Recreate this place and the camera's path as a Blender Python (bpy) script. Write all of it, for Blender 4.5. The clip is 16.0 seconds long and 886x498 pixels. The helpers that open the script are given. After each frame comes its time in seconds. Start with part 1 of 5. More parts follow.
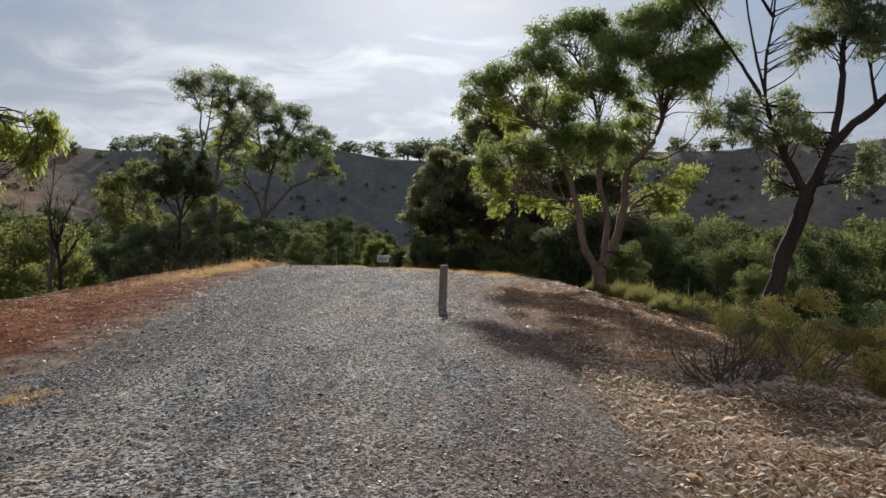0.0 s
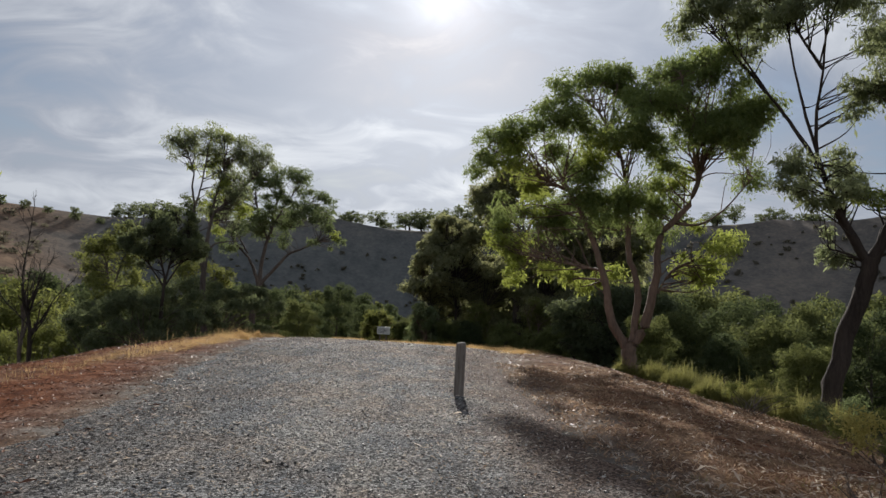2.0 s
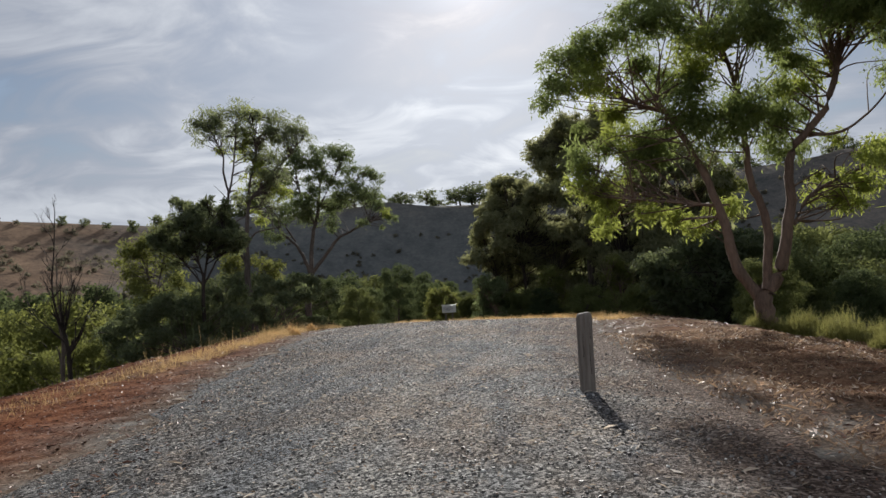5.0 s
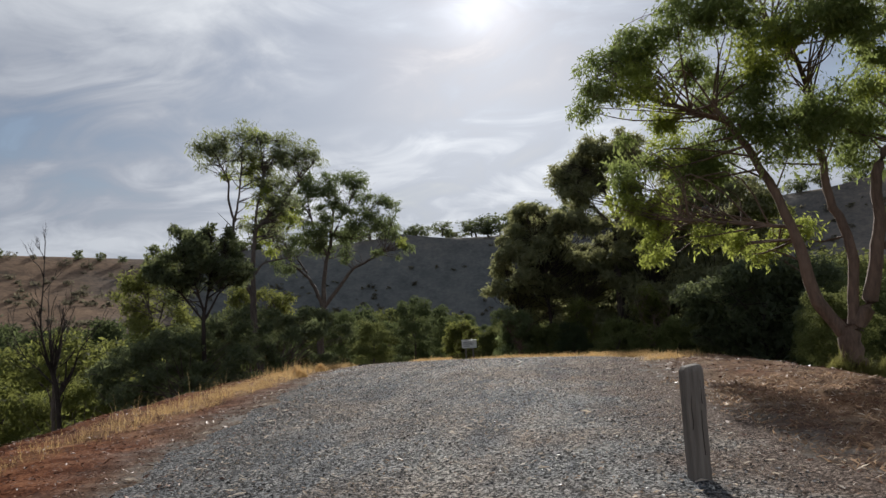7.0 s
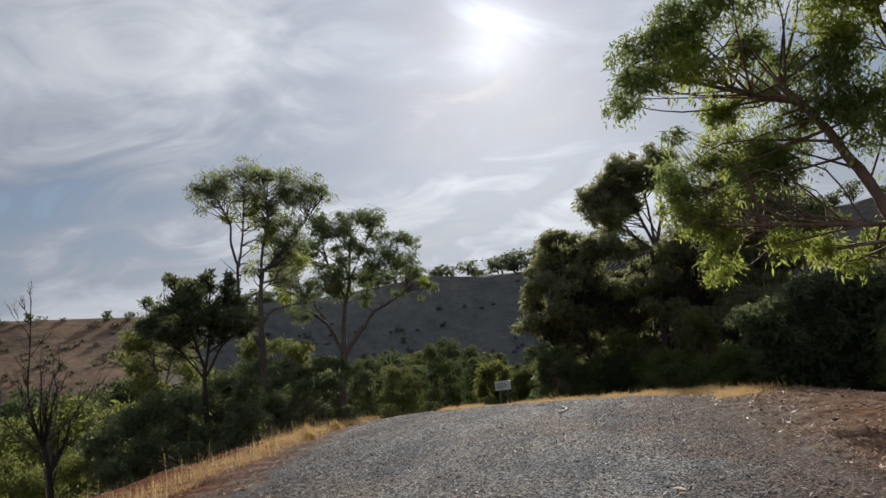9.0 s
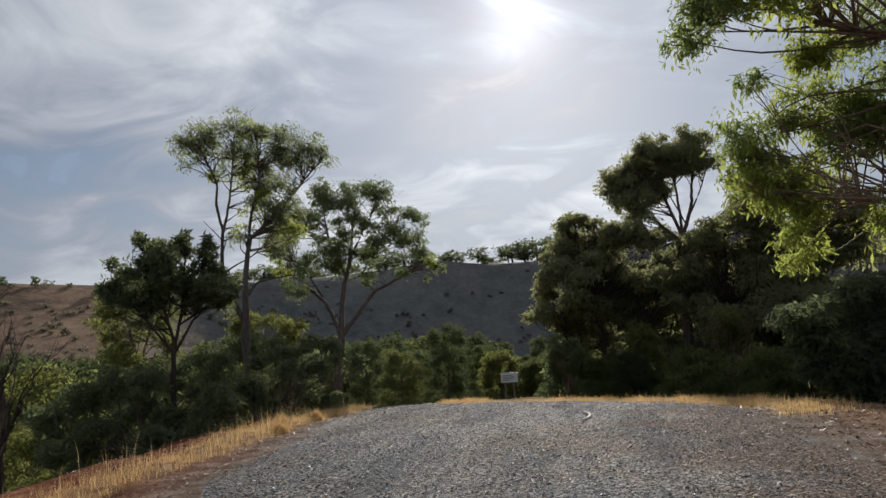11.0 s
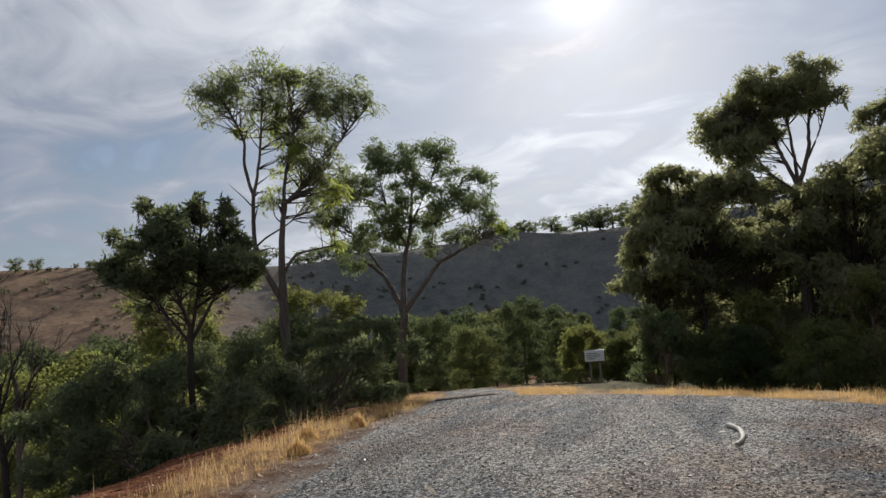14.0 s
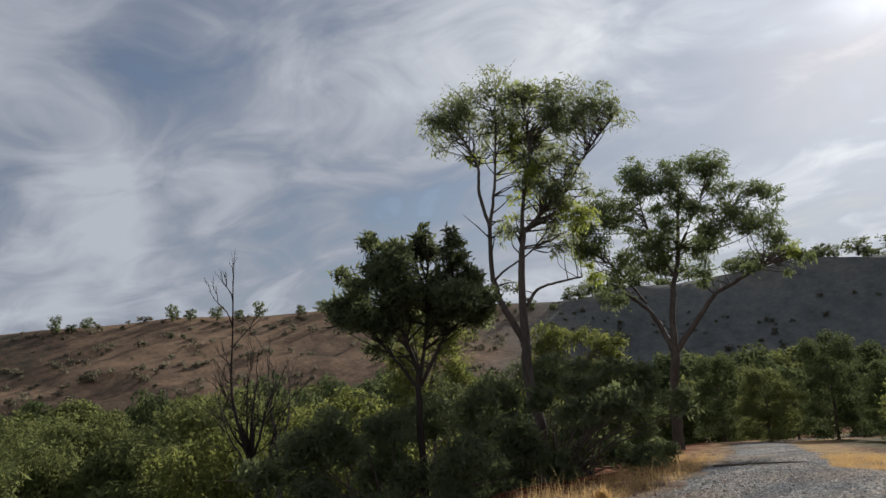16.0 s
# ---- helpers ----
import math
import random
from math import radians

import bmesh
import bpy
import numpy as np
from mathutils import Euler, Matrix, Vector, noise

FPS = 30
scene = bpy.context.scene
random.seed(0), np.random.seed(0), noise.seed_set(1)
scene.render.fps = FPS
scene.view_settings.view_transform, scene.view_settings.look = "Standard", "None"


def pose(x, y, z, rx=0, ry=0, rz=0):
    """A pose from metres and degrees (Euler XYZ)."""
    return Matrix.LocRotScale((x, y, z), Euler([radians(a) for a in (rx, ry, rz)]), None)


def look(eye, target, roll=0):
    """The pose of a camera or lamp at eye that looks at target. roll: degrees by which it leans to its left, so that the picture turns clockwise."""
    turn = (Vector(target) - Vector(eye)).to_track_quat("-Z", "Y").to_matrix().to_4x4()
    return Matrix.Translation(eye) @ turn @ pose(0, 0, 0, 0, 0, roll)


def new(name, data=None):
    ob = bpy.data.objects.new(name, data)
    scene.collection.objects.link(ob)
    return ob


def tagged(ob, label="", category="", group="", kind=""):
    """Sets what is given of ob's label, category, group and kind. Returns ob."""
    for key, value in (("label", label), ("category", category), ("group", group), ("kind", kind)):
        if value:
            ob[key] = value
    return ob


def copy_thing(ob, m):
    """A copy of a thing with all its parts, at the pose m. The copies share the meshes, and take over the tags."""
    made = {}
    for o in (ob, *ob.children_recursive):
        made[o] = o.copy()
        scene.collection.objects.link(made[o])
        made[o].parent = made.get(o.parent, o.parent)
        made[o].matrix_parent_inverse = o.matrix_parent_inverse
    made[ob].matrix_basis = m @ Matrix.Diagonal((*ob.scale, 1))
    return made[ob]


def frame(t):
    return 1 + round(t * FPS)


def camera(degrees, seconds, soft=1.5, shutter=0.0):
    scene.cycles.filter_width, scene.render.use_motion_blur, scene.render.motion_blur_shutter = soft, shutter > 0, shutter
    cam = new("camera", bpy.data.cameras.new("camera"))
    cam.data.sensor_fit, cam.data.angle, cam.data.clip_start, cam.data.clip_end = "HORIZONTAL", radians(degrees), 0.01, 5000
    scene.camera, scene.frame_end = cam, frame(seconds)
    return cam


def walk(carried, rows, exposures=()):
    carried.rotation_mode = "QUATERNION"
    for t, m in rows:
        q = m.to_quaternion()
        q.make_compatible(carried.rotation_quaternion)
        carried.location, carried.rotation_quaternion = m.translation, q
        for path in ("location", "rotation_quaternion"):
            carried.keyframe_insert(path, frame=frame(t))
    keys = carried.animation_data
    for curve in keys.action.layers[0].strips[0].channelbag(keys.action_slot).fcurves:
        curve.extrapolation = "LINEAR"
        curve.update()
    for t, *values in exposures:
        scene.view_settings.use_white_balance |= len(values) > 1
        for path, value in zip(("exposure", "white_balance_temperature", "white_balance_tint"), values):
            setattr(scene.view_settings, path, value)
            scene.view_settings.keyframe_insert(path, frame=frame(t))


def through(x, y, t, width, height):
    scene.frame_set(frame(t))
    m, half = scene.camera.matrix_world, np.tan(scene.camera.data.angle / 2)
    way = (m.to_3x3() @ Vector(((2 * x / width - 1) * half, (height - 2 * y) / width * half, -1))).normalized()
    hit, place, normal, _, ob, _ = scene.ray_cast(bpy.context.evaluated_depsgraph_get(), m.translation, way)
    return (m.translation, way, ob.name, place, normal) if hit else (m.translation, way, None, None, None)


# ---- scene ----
cam = camera(64.1, 16.0)
PATH = [
    (0, (0.668, -0.011, 1.677), (0.6, 1.987, 1.62), 2.4),
    (0.5, (0.603, 0.651, 1.689), (0.526, 2.649, 1.632), 2.3),
    (1, (0.49, 1.26, 1.676), (0.394, 3.257, 1.666), 2.5),
    (1.5, (0.372, 1.899, 1.63), (0.265, 3.896, 1.692), 2.9),
    (2, (0.274, 2.601, 1.624), (0.196, 4.594, 1.768), 3.2),
    (2.5, (0.176, 3.244, 1.589), (0.156, 5.232, 1.806), 3.2),
    (3, (0.122, 3.905, 1.541), (0.167, 5.892, 1.764), 2.4),
    (3.5, (-0.001, 4.544, 1.504), (0.023, 6.536, 1.673), 0.8),
    (4, (-0.121, 5.173, 1.499), (-0.182, 7.169, 1.598), -1.3),
    (4.5, (-0.251, 5.844, 1.472), (-0.406, 7.837, 1.534), -2.6),
    (5, (-0.438, 6.469, 1.432), (-0.666, 8.454, 1.507), -3.0),
    (5.2, (-0.492, 6.765, 1.445), (-0.744, 8.747, 1.535), -2.9),
    (7.3, (-1.024, 9.182, 1.504), (-1.295, 11.152, 1.714), -3.4),
    (7.5, (-1.063, 9.478, 1.522), (-1.347, 11.442, 1.771), -3.7),
    (8, (-1.119, 10.243, 1.5), (-1.393, 12.211, 1.729), -5.2),
    (8.5, (-1.126, 10.867, 1.516), (-1.431, 12.827, 1.77), -6.0),
    (8.7, (-1.164, 11.086, 1.512), (-1.488, 13.039, 1.799), -6.6),
    (10.8, (-1.617, 13.894, 1.512), (-1.973, 15.843, 1.782), -3.9),
    (11, (-1.662, 14.192, 1.511), (-2.021, 16.144, 1.762), -3.4),
    (11.5, (-1.746, 14.957, 1.535), (-2.123, 16.907, 1.761), -3.2),
    (12, (-1.87, 15.638, 1.558), (-2.287, 17.582, 1.777), -3.5),
    (12.5, (-1.984, 16.289, 1.58), (-2.444, 18.224, 1.795), -4.2),
    (13, (-2.132, 16.966, 1.584), (-2.634, 18.891, 1.79), -4.7),
    (13.5, (-2.257, 17.609, 1.638), (-2.791, 19.527, 1.831), -4.9),
    (14, (-2.403, 18.196, 1.663), (-2.966, 20.106, 1.852), -4.7),
    (14.5, (-2.561, 18.853, 1.659), (-3.188, 20.741, 1.868), -4.0),
    (15, (-2.67, 19.515, 1.666), (-3.43, 21.349, 1.912), -3.6),
    (15.5, (-2.748, 20.1, 1.747), (-3.65, 21.86, 2.044), -3.3),
    (16, (-2.904, 20.711, 1.802), (-4.117, 22.262, 2.148), -4.2),
]
walk(cam, [(t, look(eye, aim, roll)) for t, eye, aim, roll in PATH], ((0.0, 0.34, 6300, 10), (1.0, 0.34, 6300, 10), (3.0, 0.01, 6300, 10), (4.4, 0.03, 6300, 10), (5.0, 0.22, 6300, 10), (8.5, 0.10, 6300, 10), (11.5, 0.14, 6300, 10), (14.8, 0.30, 6300, 10), (16.0, 0.11, 6300, 10)))

scene.view_settings.exposure = 0.0

# ---- world, sun ----
SUN = Vector((-0.048, 0.910, 0.412)).normalized()
world = bpy.data.worlds.new("hazy_sky")
scene.world = world
world.use_nodes = True


def wire(tree, kind, **values):
    """A node of that kind; keyword values set attributes or, for sockets, inputs by name."""
    node = tree.nodes.new(kind)
    for key, value in values.items():
        if key == "operation":
            node.operation = value
        elif key == "sockets":
            for name, v in value.items():
                if isinstance(v, bpy.types.NodeSocket):
                    tree.links.new(v, node.inputs[name])
                else:
                    node.inputs[name].default_value = v
    return node


def calc(tree, op, a, b=0.0, c=None):
    sockets = {0: a, 1: b}
    if c is not None:
        sockets[2] = c
    return wire(tree, "ShaderNodeMath", operation=op, sockets=sockets).outputs[0]


def blend(tree, fac, a, b, mode="MIX"):
    node = tree.nodes.new("ShaderNodeMix")
    node.data_type, node.blend_type = "RGBA", mode
    for i, v in ((0, fac), (6, a), (7, b)):
        if isinstance(v, bpy.types.NodeSocket):
            tree.links.new(v, node.inputs[i])
        else:
            node.inputs[i].default_value = v
    return node.outputs[2]


def ramp(tree, value, *stops):
    node = tree.nodes.new("ShaderNodeValToRGB")
    el = node.color_ramp.elements
    while len(el) < len(stops):
        el.new(0.5)
    for e, (at, col) in zip(el, stops):
        e.position, e.color = at, ((col, col, col, 1) if isinstance(col, float) else (*col, 1))
    tree.links.new(value, node.inputs[0])
    return node.outputs[0]


def noise_tex(tree, vector, scale, detail=4.0, rough=0.55, distort=0.0):
    return wire(tree, "ShaderNodeTexNoise", sockets={"Vector": vector, "Scale": scale, "Detail": detail, "Roughness": rough, "Distortion": distort}).outputs[0]


def build_sky():
    t = world.node_tree
    t.nodes.clear()
    sky = t.nodes.new("ShaderNodeTexSky")
    sky.sky_type, sky.sun_disc = "NISHITA", False
    sky.sun_elevation, sky.sun_rotation = math.asin(SUN.z), math.atan2(SUN.x, SUN.y)
    sky.dust_density = 0.5
    way = t.nodes.new("ShaderNodeTexCoord").outputs["Generated"]
    parts = wire(t, "ShaderNodeSeparateXYZ", sockets={0: way}).outputs
    # a flat cloud sheet seen in perspective
    height = calc(t, "ADD", calc(t, "MAXIMUM", parts[2], 0.0), 0.28)
    sheet = wire(t, "ShaderNodeCombineXYZ", sockets={0: calc(t, "DIVIDE", parts[0], height), 1: calc(t, "DIVIDE", parts[1], height), 2: 0.0}).outputs[0]
    turned = wire(t, "ShaderNodeMapping", sockets={"Vector": sheet, "Location": (3.1, 1.4, 0.0), "Rotation": (0, 0, radians(-38)), "Scale": (0.8, 1.1, 1.0)}).outputs[0]
    broad = noise_tex(t, turned, 1.4, 3.0, 0.45, 0.6)
    fine = noise_tex(t, turned, 3.8, 6.0, 0.56, 1.1)
    mass = calc(t, "ADD", calc(t, "MULTIPLY", broad, 0.6), calc(t, "MULTIPLY", fine, 0.4))
    cover = ramp(t, mass, (0.33, 0.40), (0.50, 0.98))
    grey = ramp(t, mass, (0.37, (0.30, 0.325, 0.38)), (0.48, (0.51, 0.53, 0.57)), (0.62, (0.86, 0.86, 0.85)))
    # thin cloud scatters the sun's light forward
    near = wire(t, "ShaderNodeVectorMath", operation="DOT_PRODUCT", sockets={0: way, 1: SUN}).outputs[1]
    # added brightness in the unseen sky opposite the sun, filling backlit foliage
    back = calc(t, "MULTIPLY", calc(t, "MAXIMUM", calc(t, "MULTIPLY", near, -1.0), 0.0), 0.30)
    near = calc(t, "MAXIMUM", near, 0.0)
    wide = calc(t, "MULTIPLY", calc(t, "POWER", near, 8.0), 0.52)
    mid = calc(t, "MULTIPLY", calc(t, "POWER", near, 45.0), 0.30)
    core = calc(t, "MULTIPLY", calc(t, "POWER", near, 800.0), 1.8)
    glow = calc(t, "ADD", calc(t, "ADD", wide, calc(t, "ADD", mid, back)), core)
    lit = blend(t, 1.0, grey, wire(t, "ShaderNodeCombineColor", sockets={0: calc(t, "ADD", glow, 0.53), 1: calc(t, "ADD", calc(t, "MULTIPLY", glow, 0.98), 0.555), 2: calc(t, "ADD", calc(t, "MULTIPLY", glow, 0.93), 0.61)}).outputs[0], "MULTIPLY")
    low = wire(t, "ShaderNodeBackground", sockets={"Color": sky.outputs[0], "Strength": 0.07})
    high = wire(t, "ShaderNodeBackground", sockets={"Color": lit, "Strength": 0.95})
    both = wire(t, "ShaderNodeMixShader", sockets={0: cover, 1: low.outputs[0], 2: high.outputs[0]})
    out = t.nodes.new("ShaderNodeOutputWorld")
    t.links.new(both.outputs[0], out.inputs[0])


build_sky()
sun = new("sun", bpy.data.lights.new("sun", "SUN"))
sun.data.energy, sun.data.angle, sun.data.color = 4.6, radians(1.0), (1.0, 0.95, 0.87)
sun.matrix_world = look(SUN * 100, (0, 0, 0))


# ---- materials ----
def material(name, rough=0.85):
    m = bpy.data.materials.new(name)
    m.use_nodes = True
    b = m.node_tree.nodes["Principled BSDF"]
    b.inputs["Roughness"].default_value = rough
    b.inputs["Specular IOR Level"].default_value = 0.18
    return m, m.node_tree, b


def place_of(t):
    return t.nodes.new("ShaderNodeTexCoord").outputs["Object"]


def relief(t, b, value, strength, distance):
    bump = wire(t, "ShaderNodeBump", sockets={"Height": value, "Strength": strength, "Distance": distance})
    t.links.new(bump.outputs[0], b.inputs["Normal"])


def two_scale(name, dark, light, big, small, rough=0.85, bump=0.5, depth=0.02, stretch=(1, 1, 1)):
    """Colour that varies at two scales between dark and light, with relief."""
    m, t, b = material(name, rough)
    at = wire(t, "ShaderNodeMapping", sockets={"Vector": place_of(t), "Scale": stretch}).outputs[0]
    a, c = noise_tex(t, at, big, 3.0), noise_tex(t, at, small, 5.0, 0.65)
    mix = calc(t, "ADD", calc(t, "MULTIPLY", a, 0.5), calc(t, "MULTIPLY", c, 0.5))
    t.links.new(ramp(t, mix, (0.32, dark), (0.68, light)), b.inputs["Base Color"])
    relief(t, b, c, bump, depth)
    return m


def leaf_material(name, dark, light, through, rough=0.72, thinness=0.6, by_plant=0.0):
    """Leaves: each island its own shade, light partly let through."""
    m, t, b = material(name, rough)
    b.inputs["Specular IOR Level"].default_value = 0.03 if by_plant else 0.10
    rnd = t.nodes.new("ShaderNodeNewGeometry").outputs["Random Per Island"]
    patch = noise_tex(t, place_of(t), 0.9, 2.0)
    shade = calc(t, "ADD", calc(t, "MULTIPLY", rnd, 0.6), calc(t, "MULTIPLY", patch, 0.4))
    col = ramp(t, shade, (0.15, dark), (0.85, light))
    if by_plant:
        own = t.nodes.new("ShaderNodeObjectInfo").outputs["Random"]
        col = blend(t, by_plant, col, ramp(t, own, (0.0, (0.40, 0.44, 0.42)), (0.5, (0.72, 0.76, 0.66)), (1.0, (1.10, 1.08, 0.80))), "MULTIPLY")
    t.links.new(col, b.inputs["Base Color"])
    thin = wire(t, "ShaderNodeBsdfTranslucent", sockets={"Color": blend(t, 0.5, col, (*through, 1))})
    mix = wire(t, "ShaderNodeMixShader", sockets={0: thinness, 1: b.outputs[0], 2: thin.outputs[0]})
    t.links.new(mix.outputs[0], t.nodes["Material Output"].inputs[0])
    return m


def scatter_material(name, *stops, rough=0.8):
    """Loose pieces: each island one of a run of colours."""
    m, t, b = material(name, rough)
    rnd = t.nodes.new("ShaderNodeNewGeometry").outputs["Random Per Island"]
    fine = noise_tex(t, place_of(t), 60.0, 3.0)
    col = ramp(t, rnd, *stops)
    t.links.new(blend(t, 0.5, col, blend(t, fine, (0.5, 0.5, 0.5, 1), (1.4, 1.4, 1.4, 1)), "MULTIPLY"), b.inputs["Base Color"])
    return m


def ground_material():
    m, t, b = material("ground_cover", 0.95)
    b.inputs["Specular IOR Level"].default_value = 0.02
    at = place_of(t)

    def zone(name):
        node = t.nodes.new("ShaderNodeAttribute")
        node.attribute_name = name
        return node.outputs["Fac"]
    big, mid, small = noise_tex(t, at, 0.35, 4.0), noise_tex(t, at, 2.2, 5.0, 0.6), noise_tex(t, at, 26.0, 4.0, 0.7)
    both = calc(t, "ADD", calc(t, "MULTIPLY", mid, 0.5), calc(t, "MULTIPLY", small, 0.5))
    litter = ramp(t, both, (0.36, (0.05, 0.032, 0.021)), (0.50, (0.19, 0.130, 0.082)), (0.66, (0.46, 0.35, 0.24)))
    red = ramp(t, both, (0.37, (0.028, 0.011, 0.007)), (0.49, (0.125, 0.044, 0.020)), (0.64, (0.30, 0.138, 0.072)))
    col = blend(t, zone("red"), litter, red)
    grit = ramp(t, both, (0.34, (0.045, 0.042, 0.038)), (0.52, (0.13, 0.118, 0.105)), (0.70, (0.34, 0.31, 0.27)))
    col = blend(t, calc(t, "MULTIPLY", zone("grit"), ramp(t, mid, (0.36, 0.25), (0.58, 1.0))), col, grit)
    col = blend(t, zone("straw"), col, ramp(t, both, (0.35, (0.16, 0.095, 0.045)), (0.68, (0.50, 0.35, 0.17))))
    far = noise_tex(t, at, 0.022, 5.0, 0.6)
    scrub = noise_tex(t, at, 0.16, 5.0, 0.65)
    grain = noise_tex(t, at, 0.8, 4.0, 0.75)
    scrub = calc(t, "ADD", calc(t, "MULTIPLY", scrub, 0.5), calc(t, "MULTIPLY", grain, 0.5))
    slope = ramp(t, calc(t, "ADD", calc(t, "MULTIPLY", far, 0.45), calc(t, "MULTIPLY", scrub, 0.55)),
                 (0.38, (0.055, 0.052, 0.038)), (0.46, (0.115, 0.080, 0.057)), (0.56, (0.225, 0.150, 0.098)), (0.68, (0.36, 0.26, 0.165)))
    # scrub colour with the hillside's shade and bluish haze mixed into it
    hazy_scrub = ramp(t, calc(t, "ADD", calc(t, "MULTIPLY", far, 0.4), calc(t, "MULTIPLY", scrub, 0.6)), (0.36, (0.062, 0.069, 0.067)), (0.52, (0.120, 0.123, 0.117)), (0.68, (0.195, 0.182, 0.158)))
    slope = blend(t, zone("hazy_scrub"), slope, hazy_scrub)
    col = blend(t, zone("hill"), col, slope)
    valley = ramp(t, mid, (0.3, (0.045, 0.042, 0.022)), (0.7, (0.14, 0.12, 0.065)))
    col = blend(t, zone("valley"), col, valley)
    t.links.new(blend(t, 0.35, col, blend(t, big, (0.55, 0.55, 0.55, 1), (1.5, 1.5, 1.5, 1)), "MULTIPLY"), b.inputs["Base Color"])
    relief(t, b, both, 0.8, 0.05)
    return m


def gravel_material():
    m, t, b = material("crushed_gravel", 0.9)
    b.inputs["Specular IOR Level"].default_value = 0.06
    at = place_of(t)
    cell = wire(t, "ShaderNodeTexVoronoi", sockets={"Vector": at, "Scale": 42.0})
    grit, broad, dust = noise_tex(t, at, 120.0, 4.0, 0.7), noise_tex(t, at, 0.28, 3.0, 0.6), noise_tex(t, at, 2.2, 5.0, 0.6)
    tone = blend(t, 0.55, cell.outputs["Color"], grit)
    bw = wire(t, "ShaderNodeRGBToBW", sockets={0: tone}).outputs[0]
    grey = ramp(t, bw, (0.32, (0.018, 0.018, 0.018)), (0.47, (0.092, 0.090, 0.086)), (0.62, (0.46, 0.445, 0.42)))
    earth = ramp(t, bw, (0.31, (0.028, 0.022, 0.017)), (0.47, (0.110, 0.086, 0.068)), (0.63, (0.40, 0.325, 0.265)))
    brown = ramp(t, calc(t, "ADD", calc(t, "MULTIPLY", broad, 0.7), calc(t, "MULTIPLY", dust, 0.3)), (0.45, 0.0), (0.60, 0.85))
    # left band darkened in colour for the shade between coarser stones
    side = t.nodes.new("ShaderNodeAttribute")
    side.attribute_name = "coarse_shade"
    coarse_shade = calc(t, "MULTIPLY", side.outputs["Fac"], 0.85)
    worn = noise_tex(t, wire(t, "ShaderNodeMapping", sockets={"Vector": at, "Rotation": (0, 0, radians(-8)), "Scale": (1.1, 0.22, 1.0)}).outputs[0], 1.0, 5.0, 0.65, 0.5)
    tread = ramp(t, worn, (0.40, (0.62, 0.66, 0.72)), (0.50, (1.02, 1.02, 1.02)), (0.60, (1.32, 1.28, 1.22)))
    t.links.new(blend(t, 1.0, blend(t, brown, grey, earth), blend(t, coarse_shade, tread, (0.58, 0.60, 0.63, 1)), "MULTIPLY"), b.inputs["Base Color"])
    edge = t.nodes.new("ShaderNodeAttribute")
    edge.attribute_name = "dirt"
    dirt = ramp(t, calc(t, "ADD", calc(t, "MULTIPLY", edge.outputs["Fac"], 0.75), calc(t, "MULTIPLY", dust, 0.5)), (0.50, 0.0), (0.85, 0.9))
    t.links.new(blend(t, dirt, b.inputs["Base Color"].links[0].from_socket, ramp(t, bw, (0.29, (0.032, 0.021, 0.015)), (0.48, (0.098, 0.064, 0.047)), (0.67, (0.31, 0.225, 0.175)))), b.inputs["Base Color"])
    lumps = noise_tex(t, at, 17.0, 4.0, 0.7)
    relief(t, b, calc(t, "ADD", calc(t, "MULTIPLY", lumps, 0.9), calc(t, "ADD", bw, calc(t, "MULTIPLY", cell.outputs["Distance"], -0.8))), 1.0, 0.03)
    return m


GROUND, GRAVEL = ground_material(), gravel_material()
STONE = scatter_material("gravel_stone", (0.0, (0.035, 0.032, 0.030)), (0.38, (0.085, 0.077, 0.070)), (0.70, (0.17, 0.152, 0.134)), (0.90, (0.34, 0.315, 0.285)), (1.0, (0.74, 0.71, 0.66)), rough=0.5)
REDLEAF = scatter_material("reddish_dry_leaf", (0.0, (0.05, 0.022, 0.013)), (0.5, (0.15, 0.066, 0.038)), (0.92, (0.28, 0.125, 0.065)), (1.0, (0.48, 0.33, 0.23)), rough=0.5)
BROWNLEAF = leaf_material("brownish_olive_leaf", (0.12, 0.10, 0.038), (0.27, 0.22, 0.10), (0.42, 0.35, 0.10))
WOODLEAF = leaf_material("sunlit_olive_leaf", (0.064, 0.077, 0.036), (0.170, 0.186, 0.086), (0.36, 0.38, 0.125), thinness=0.45, by_plant=0.9)
WOODGREY = leaf_material("sunlit_grey_leaf", (0.042, 0.058, 0.035), (0.112, 0.135, 0.073), (0.24, 0.28, 0.11), thinness=0.42, by_plant=0.9)
DRYLEAF = leaf_material("dry_gum_leaf", (0.075, 0.042, 0.026), (0.50, 0.35, 0.24), (0.46, 0.31, 0.19), 0.6)
PALELEAF = leaf_material("bleached_leaf", (0.34, 0.26, 0.19), (0.80, 0.72, 0.63), (0.72, 0.60, 0.45), 0.55)
STRAW = leaf_material("dry_grass", (0.36, 0.215, 0.085), (0.70, 0.50, 0.25), (0.68, 0.46, 0.20), 0.6)
HERB = leaf_material("dull_green_grass", (0.11, 0.115, 0.045), (0.30, 0.27, 0.12), (0.32, 0.30, 0.10), 0.6)
GUM = leaf_material("gum_leaf", (0.078, 0.098, 0.068), (0.205, 0.228, 0.148), (0.48, 0.52, 0.22), 0.6, 0.62)
LUSH = leaf_material("lush_gum_leaf", (0.064, 0.092, 0.040), (0.175, 0.215, 0.090), (0.46, 0.53, 0.15), 0.6, 0.62)
# young green, brightened in colour like leaves with sun shining through
FRESH_LIT = leaf_material("young_sunlit_leaf", (0.11, 0.14, 0.042), (0.24, 0.29, 0.085), (0.62, 0.66, 0.13), 0.6, 0.65)
